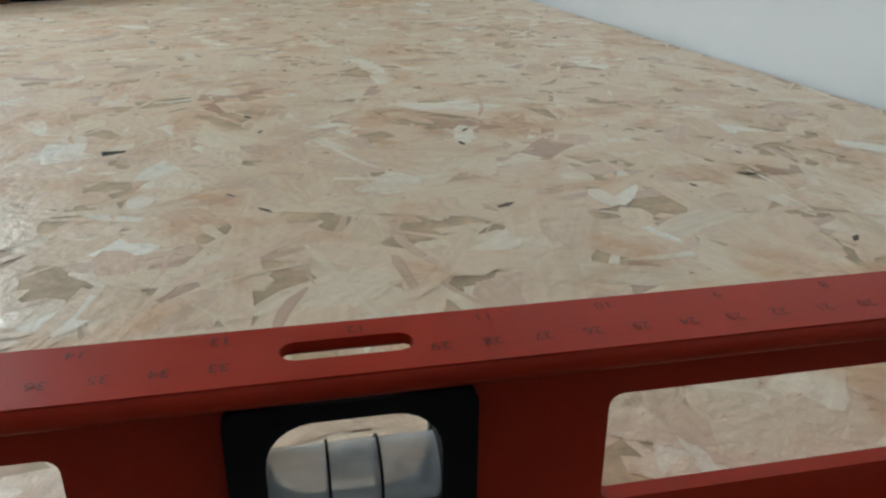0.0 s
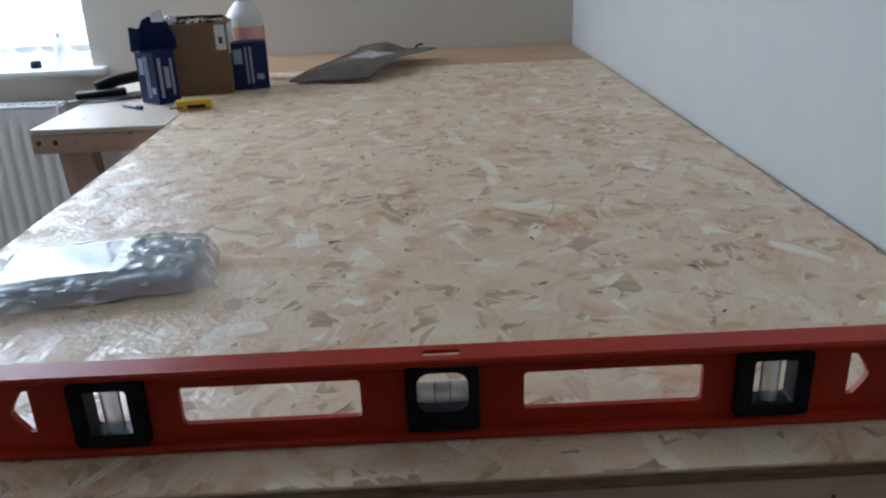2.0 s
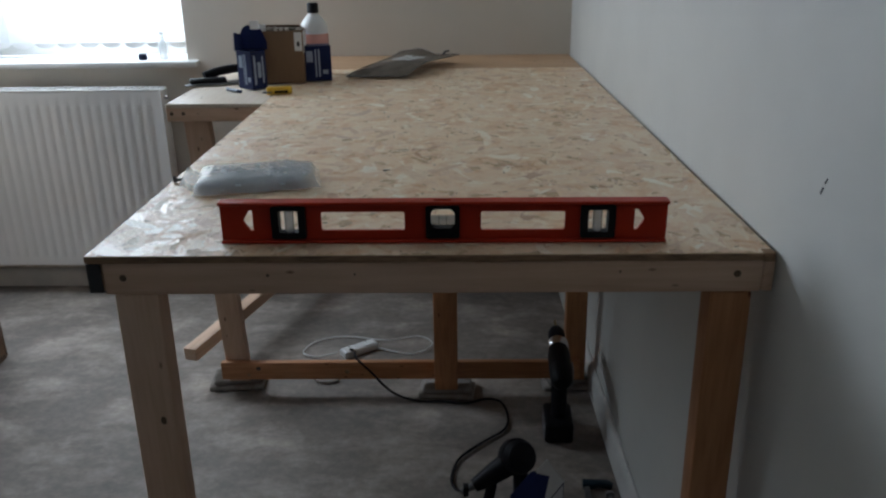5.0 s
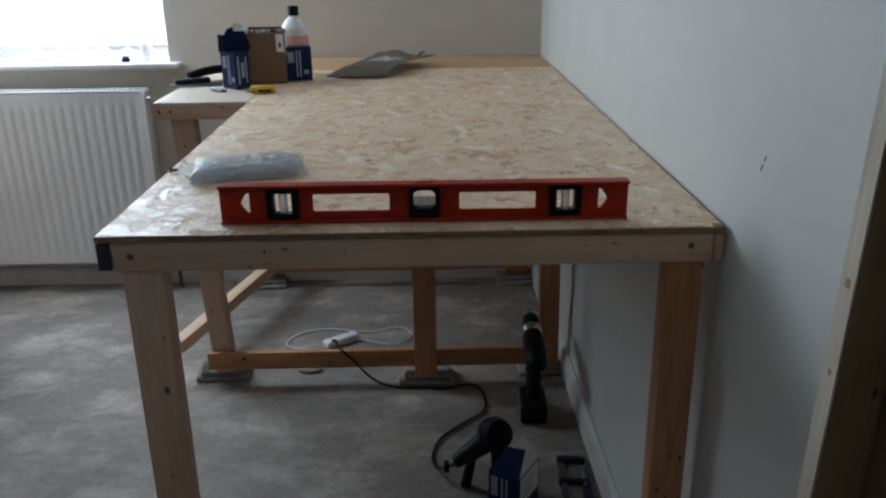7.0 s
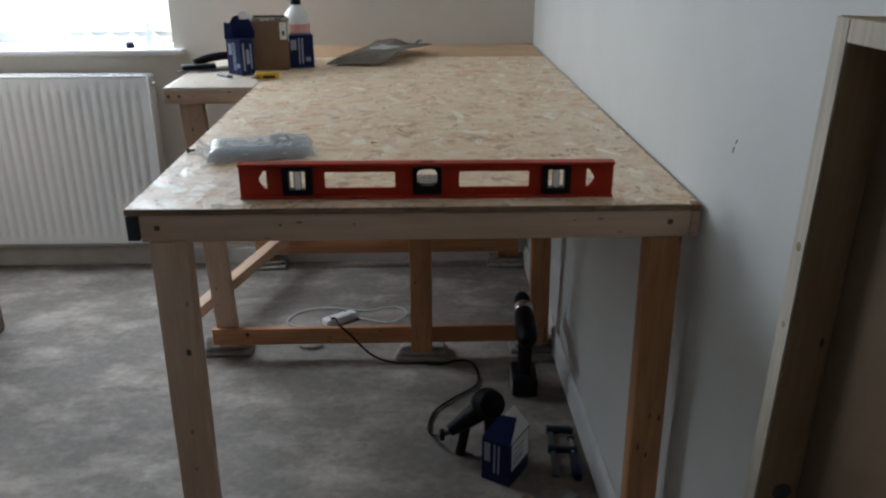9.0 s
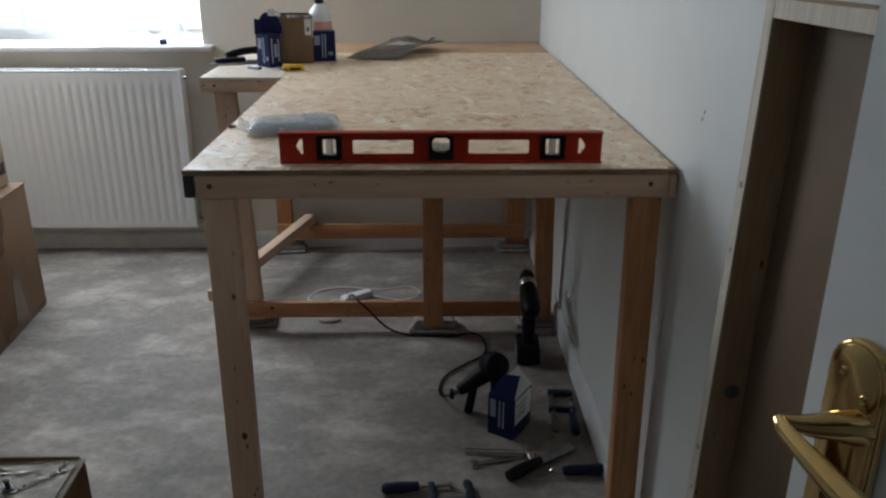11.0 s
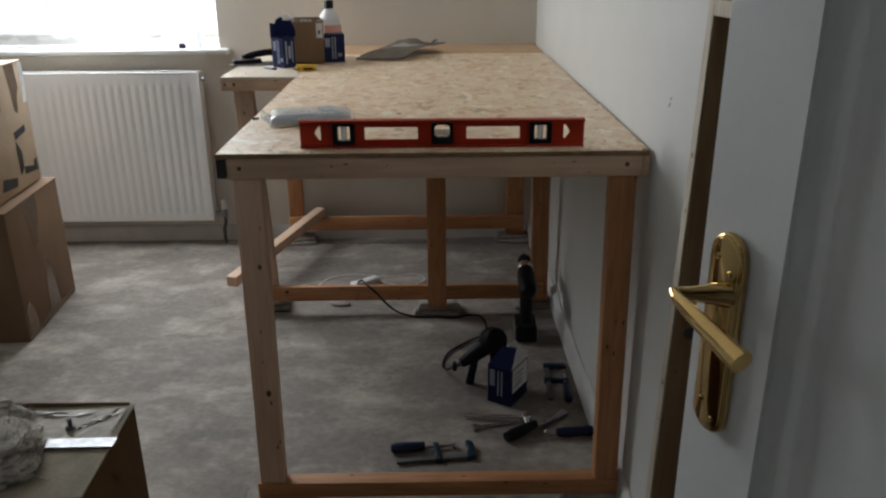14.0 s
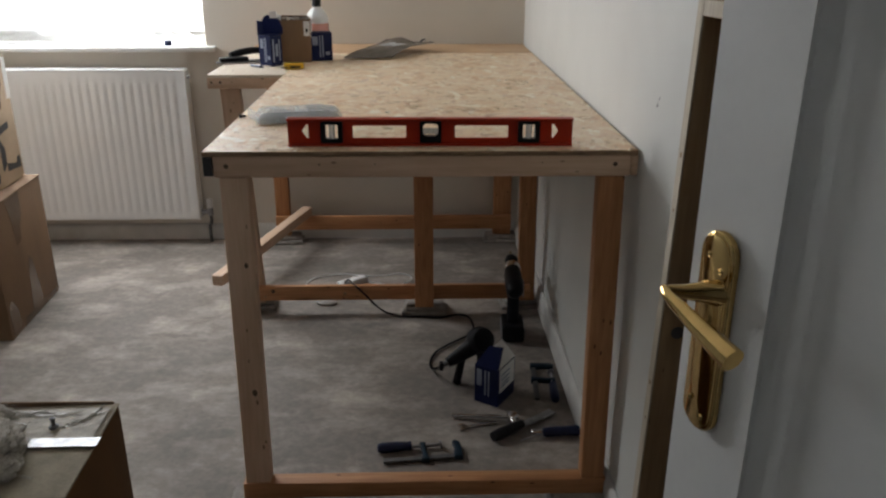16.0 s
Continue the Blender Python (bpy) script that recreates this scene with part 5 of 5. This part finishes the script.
def abrasive_sheet():
    """A curled sheet of abrasive paper, one corner lifted."""
    sh = root("abrasive_sheet", pose(0.335, 1.68, H + 0.001, 0, 0, 0), "curled grey abrasive sheet with a pale printed mark", "abrasive sheet")
    p00, p10, p01, p11 = Vector((-0.165, -0.20, 0)), Vector((0.02, -0.235, 0.014)), Vector((-0.02, 0.20, 0.024)), Vector((0.185, 0.10, 0.020))
    bm, n = bmesh.new(), 22
    g = []
    for j in range(n + 1):
        v = j / n
        row = []
        for i in range(n + 1):
            u = i / n
            p = p00 * (1 - u) * (1 - v) + p10 * u * (1 - v) + p01 * (1 - u) * v + p11 * u * v
            z = p.z * (0.4 + 0.6 * v) + 0.012 * math.sin(math.pi * v) * math.sin(3.0 * u + 0.2) + 0.004 * math.sin(6 * v) + 0.016 * u * u * math.sin(math.pi * v) + 0.013 * v * math.exp(-((u - 0.3) / 0.22) ** 2) + 0.014 * v * max(0, u - 0.6) + 0.003 * noise.noise((u * 4, v * 4, 1)) + 0.004
            row.append(bm.verts.new((p.x, p.y, max(z, 0.001))))
        g.append(row)
    for j in range(n):
        for i in range(n):
            bm.faces.new((g[j][i], g[j][i + 1], g[j + 1][i + 1], g[j + 1][i]))
    # printed patch from the same curved cells, a hair above
    cells = [[g[j][i].co + Vector((0, 0, 0.0012)) for i in range(7, 16)] for j in range(9, 17)]
    rim = [g[j][i].co.copy() for j, i in [(0, i) for i in range(n + 1)] + [(j, n) for j in range(1, n + 1)] + [(n, i) for i in range(n - 1, -1, -1)] + [(j, 0) for j in range(n - 1, 0, -1)]]
    bmesh.ops.solidify(bm, geom=bm.faces[:], thickness=0.0016)
    part("sheet", bm, SHEET, sh)
    # dark tube round the rim draws the shadow gap under the lifted sheet
    part("frayed_edge", tube([p + Vector((0, 0, 0.001 + 0.003 * abs(noise.noise(p * 60)))) for p in rim + rim[:1]], 0.0014, 6), PIPE, sh, "dark rim standing for the shadow under the lifted edge")
    part("curled_tear", tube([rim[50] + Vector((0, 0, 0.001)), rim[50] + Vector((0.006, 0.004, 0.010)), rim[50] + Vector((0.02, 0.01, 0.012))], 0.004, 6), PIPE, sh)
    pm = bmesh.new()
    q = [[pm.verts.new(c) for c in row] for row in cells]
    for j in range(len(q) - 1):
        for i in range(len(q[0]) - 1):
            if (i + 2 * j) % 5 != 0:
                pm.faces.new((q[j][i], q[j][i + 1], q[j + 1][i + 1], q[j + 1][i]))
    part("printed_mark", pm, PALEGREY, sh)


abrasive_sheet()


# ---- tools on the floor ----
def cordless_drill():
    dr = root("cordless_drill", pose(0.789, 0.945, 0, 0, 0, -3) @ Matrix.Scale(1.06, 4), "black cordless drill standing on its battery pack", "drill")
    bat = box((-0.037, -0.055, 0), (0.037, 0.06, 0.058), 0.009, 3)
    part("battery", bat, BLACK, dr)
    for s in (-1, 1):
        part("battery_rail", box((s * 0.0375 - 0.0015, -0.05, 0.012), (s * 0.0375 + 0.0015, 0.045, 0.05), 0.001), DULLSTEEL, dr)
    pts = smooth_path([(0, -0.005, 0.055), (0, -0.004, 0.09), (0, 0.004, 0.13), (0, 0.012, 0.165)], 5)
    part("grip", tube(pts, 0.019, 14, flat=1.15), DARK, dr)
    along = Matrix.Translation((0, 0.004, 0.197)) @ pose(0, 0, 0, -82)
    part("motor_body", lathe([(0, -0.075), (0.018, -0.072), (0.027, -0.06), (0.030, -0.02), (0.030, 0.045), (0.026, 0.075)], 24, m=along), BLACK, dr)
    part("clutch_ring", lathe([(0.0265, 0.075), (0.0285, 0.078), (0.0285, 0.103), (0.024, 0.108)], 24, m=along), STEEL, dr, "grey clutch ring")
    part("chuck", lathe([(0.023, 0.108), (0.0235, 0.115), (0.0235, 0.150), (0.017, 0.168), (0.007, 0.178), (0, 0.178)], 20, m=along), DARK, dr)
    part("bit", lathe([(0, 0.178), (0.0035, 0.178), (0.0035, 0.215), (0, 0.222)], 8, m=along), BRASS, dr)
    part("belt_clip", box((0.030, -0.02, 0.15), (0.034, 0.03, 0.20), 0.002), DULLSTEEL, dr)


cordless_drill()

sbx = root("glue_box", pose(0.687, 0.530, 0, 0, 0, -33), "blue and white printed box with a peaked open top", "box")
pw, pd, ph = 0.082, 0.112, 0.128
part("body", box((-pw / 2, -pd / 2, 0), (pw / 2, pd / 2, ph), 0.0015), BLUE, sbx)
part("label", box((pw / 2 + 0.0002, -pd * 0.42, 0.045), (pw / 2 + 0.0009, pd * 0.44, ph - 0.004), 0), WHITEP, sbx)
for z in (0.10, 0.085, 0.07, 0.06):
    part("print_bar", box((pw / 2 + 0.001, -pd * 0.34, z), (pw / 2 + 0.0014, pd * (0.1 + 2 * (z - 0.05)), z + 0.005), 0), PALEBLUE, sbx)
for x0, x1 in ((-0.033, -0.016), (-0.006, -0.001), (0.006, 0.011)):
    part("print_bar", box((x0, -pd / 2 - 0.0009, 0.03 if x0 > -0.02 else 0.06), (x1, -pd / 2 - 0.0002, ph - 0.012), 0), PALEBLUE, sbx)
flp = [(-pd * 0.5, 0), (pd * 0.5, 0), (pd * 0.40, 0.066), (-pd * 0.05, 0.066)]
part("flap", moved(prism(flp, -0.0008, 0.0008), Matrix.Translation((pw / 2 - 0.001, 0, ph)) @ pose(0, 0, 0, 0, -38, 0) @ FACE), WHITEP, sbx, "white inside of the raised flap")
part("flap", moved(prism([(-pw * 0.5, 0), (pw * 0.5, 0), (pw * 0.46, 0.072), (-pw * 0.1, 0.066)], -0.0008, 0.0008), Matrix.Translation((0, -pd / 2 + 0.001, ph)) @ pose(0, 0, 0, 60)), BLUE, sbx)


def hot_glue_gun():
    """A black corded tool lying on its side behind the box: drum head, nozzle, grip."""
    g = root("corded_tool", pose(0.634, 0.622, 0, 0, 0, 0), "black corded power tool lying against a blue box", "power tool")
    head = lathe([(0, -0.04), (0.030, -0.037), (0.041, -0.02), (0.042, 0.015), (0.036, 0.032), (0.02, 0.038), (0, 0.039)], 26, m=Matrix.Translation((0.012, 0.0, 0.150)) @ pose(0, 0, 0, 62, 0, 25))
    part("motor_head", head, DARK, g)
    part("vent_ring", lathe([(0.0425, -0.006), (0.044, -0.004), (0.044, 0.004), (0.0425, 0.006)], 26, m=Matrix.Translation((0.012, 0.0, 0.150)) @ pose(0, 0, 0, 62, 0, 25)), BLACK, g)
    body = tube(smooth_path([(0.01, 0.0, 0.145), (-0.033, -0.005, 0.114), (-0.068, -0.012, 0.092), (-0.092, -0.02, 0.080)], 5), 0.026, 14, radii=[0.032 - 0.0011 * i for i in range(16)])
    part("gear_body", body, BLACK, g)
    part("nozzle", rod((-0.090, -0.02, 0.081), (-0.122, -0.024, 0.066), 0.010, 0.006, 14), PIPE, g)
    part("cable_clamp", box((-0.118, -0.034, 0.058), (-0.104, -0.012, 0.084), 0.003, 2), BLACK, g)
    part("side_handle", rod((-0.045, -0.01, 0.09), (-0.062, -0.012, 0.003), 0.012, 0.014, 14), DARK, g)
    part("foot", rod((0.02, 0.0, 0.12), (0.03, 0.01, 0.0), 0.018, 0.022, 14), BLACK, g)


hot_glue_gun()
lead = smooth_path([(0.145, 1.395, 0.026), (0.172, 1.28, 0.085), (0.198, 1.165, 0.1180), (0.238, 1.138, 0.092), (0.305, 1.118, 0.030), (0.375, 1.108, 0.006), (0.455, 1.102, 0.005), (0.535, 1.094, 0.005), (0.590, 1.115, 0.005), (0.634, 1.102, 0.005), (0.652, 1.035, 0.005), (0.640, 0.954, 0.006), (0.566, 0.881, 0.006), (0.508, 0.812, 0.006), (0.488, 0.735, 0.006), (0.496, 0.672, 0.020), (0.513, 0.600, 0.066)], 9)
thing("power_lead", tube(lead, 0.0036, 10), DARK, "black rubber power lead trailing over the rail", "cable")

ext = root("extension_socket", pose(0.172, 1.425, 0, 0, 0, 36), "white extension socket block lying on the floor", "extension lead")
part("housing", box((-0.064, -0.021, 0), (0.064, 0.021, 0.026), 0.006, 3), WHITEP, ext)
for x in (-0.035, 0.03):
    plug = part("outlet", box((x - 0.018, -0.016, 0.0262), (x + 0.018, 0.016, 0.0275), 0.0005), GLOSS, ext)
    part("pin_hole", box((x - 0.002, 0.005, 0.0277), (x + 0.002, 0.011, 0.0281), 0), BLACK, plug)
white1 = smooth_path([(0.10, 1.40, 0.012), (0.03, 1.38, 0.006), (-0.02, 1.42, 0.006), (0.02, 1.50, 0.006), (0.12, 1.53, 0.006), (0.26, 1.50, 0.007), (0.37, 1.53, 0.007), (0.42, 1.47, 0.007), (0.36, 1.40, 0.007), (0.26, 1.43, 0.007), (0.22, 1.44, 0.016)], 9)
thing("white_flex", tube(white1, 0.0023, 8), WHITEP, "white flex looped loosely on the floor", "cable")


def f_clamp(m, label, s=1):
    """A bar clamp lying flat: bar, fixed jaw, sliding jaw, screw and grip; s mirrors it."""
    c = root("bar_clamp", m, label, "clamp", "bar clamps on the floor")

    def side(bm):
        moved(bm, Matrix.Diagonal((1, s, 1, 1)))
        if s < 0:
            bmesh.ops.reverse_faces(bm, faces=bm.faces[:])
        return bm

    part("bar", side(box((-0.10, -0.008, 0.004), (0.118, 0.008, 0.011), 0.001)), PIPE, c)
    part("fixed_jaw", side(prism([(0.095, -0.010), (0.120, -0.010), (0.120, 0.055), (0.108, 0.068), (0.098, 0.062), (0.104, 0.03), (0.096, 0.012)], 0.0, 0.016, 0.002)), TEAL, c)
    part("sliding_jaw", side(prism([(0.004, -0.013), (0.027, -0.013), (0.022, 0.012), (0.020, 0.045), (0.024, 0.066), (0.006, 0.066), (0.009, 0.045), (0.010, 0.012)], 0.0, 0.017, 0.002)), TEAL, c)
    part("spindle", side(rod((-0.02, 0.055, 0.010), (0.062, 0.055, 0.010), 0.0048, seg=12)), DULLSTEEL, c)
    part("pad", side(rod((0.062, 0.055, 0.011), (0.068, 0.055, 0.011), 0.011, seg=16)), DULLSTEEL, c)
    part("grip", side(lathe([(0, -0.115), (0.011, -0.112), (0.015, -0.10), (0.0145, -0.06), (0.012, -0.03), (0.013, -0.018), (0, -0.016)], 16, m=Matrix.Translation((0, 0.055, 0.014)) @ pose(0, 0, 0, 0, 90, 0))), NAVY, c, "dark blue plastic grip")
    return c


f_clamp(pose(0.452, 0.196, 0, 0, 0, 6), "dark blue bar clamp lying flat on the screed")
f_clamp(pose(0.826, 0.595, 0, 0, 0, 86), "dark bar clamp lying beside the skirting board", -1)

rt = root("ratchet", pose(0.64, 0.398, 0, 0, 0, -6), "chrome ratchet handle lying on the floor", "ratchet")
part("shaft", rod((-0.092, 0, 0.009), (0.075, 0, 0.012), 0.0062, 0.0055, 16), STEEL, rt)
part("head", lathe([(0, 0.0), (0.015, 0.0), (0.017, 0.003), (0.017, 0.019), (0.014, 0.023), (0, 0.023)], 22, m=pose(0.09, 0.002, 0)), STEEL, rt)
part("socket", rod((0.09, -0.005, 0.012), (0.098, -0.045, 0.011), 0.010, 0.009, 16), STEEL, rt)
sp = root("spanner", pose(0.625, 0.362, 0, 0, 0, 14), "short steel spanner lying on the floor", "spanner")
part("shaft", box((-0.04, -0.005, 0.002), (0.06, 0.005, 0.007), 0.0015), STEEL, sp)
part("jaw", prism([(-0.06, -0.012), (-0.045, -0.014), (-0.036, -0.005), (-0.036, 0.005), (-0.045, 0.014), (-0.060, 0.012), (-0.050, 0.004), (-0.050, -0.004)], 0.001, 0.009), STEEL, sp)

ch = root("chisel", pose(0.758, 0.352, 0, 0, 0, 36.5), "wood chisel with a black handle lying on the floor", "chisel")
part("handle", lathe([(0, -0.122), (0.014, -0.120), (0.0165, -0.10), (0.016, -0.055), (0.013, -0.02), (0.011, -0.005), (0, -0.004)], 18, m=Matrix.Translation((0, 0, 0.0165)) @ pose(0, 0, 0, 0, 90, 0)), BLACK, ch)
part("blade", prism([(-0.005, -0.008), (0.03, -0.013), (0.120, -0.014), (0.120, 0.014), (0.03, 0.013), (-0.005, 0.008)], 0.008, 0.012, 0.0008), DULLSTEEL, ch)
pl = root("bradawl", pose(0.845, 0.305, 0, 0, 0, 4), "small tool with a dark blue grip lying on the floor", "screwdriver")
part("grip", lathe([(0, -0.055), (0.012, -0.052), (0.0145, -0.03), (0.0135, 0.02), (0.016, 0.045), (0.013, 0.055), (0, 0.056)], 18, m=Matrix.Translation((0.015, 0, 0.0165)) @ pose(0, 0, 0, 0, 90, 0)), NAVY, pl)
part("shank", tube(smooth_path([(-0.04, 0, 0.016), (-0.058, 0.004, 0.014), (-0.068, 0.016, 0.010), (-0.058, 0.024, 0.008)], 5), 0.0035, 8), STEEL, pl)
part("shank", rod((-0.045, -0.002, 0.014), (-0.105, -0.018, 0.004), 0.0028, 0.002, 8), DULLSTEEL, pl)

# socket and trunking low on the side wall
so = root("wall_socket", pose(W, 1.415, 0.20), "white plastic wall socket with surface trunking", "socket")
part("faceplate", box((-0.012, -0.043, -0.043), (-0.001, 0.043, 0.043), 0.003, 2), WHITEP, so)
part("trunking", box((-0.016, -0.012, 0.0445), (-0.001, 0.012, 0.66), 0.002), WHITEP, so)
part("lead", tube(smooth_path([(-0.014, 0.0, -0.01), (-0.035, 0.02, -0.04), (-0.03, 0.03, -0.12), (-0.03, 0.02, -0.19)], 6), 0.004, 8), DARK, so)

# scuffs on the side wall and specks on the floor
sc = root("wall_scuff", pose(W, -0.088, 1.038), "short dark scuff on the white wall", "scuff")
part("scratch", moved(box((-0.0006, -0.002, -0.013), (-0.0001, 0.001, -0.003), 0), pose(0, 0, 0, 28)), PRINT, sc)
part("scratch", moved(box((-0.0006, -0.001, 0.003), (-0.0001, 0.0015, 0.012), 0), pose(0, 0, 0, 34)), PRINT, sc)
rngs = random.Random(9)
for k in range(14):
    x, y = rngs.uniform(-0.85, 0.8), rngs.uniform(-0.2, 1.7)
    r = rngs.uniform(0.002, 0.005)
    bm = bmesh.new()
    bmesh.ops.create_icosphere(bm, subdivisions=1, radius=r)
    moved(bm, Matrix.Diagonal((1.3, 0.9, 0.6, 1)))
    thing("screed_crumb", bm, PADC, "tiny grey crumb of screed on the floor", "crumb", pose(x, y, r * 0.55), "crumbs on the floor")
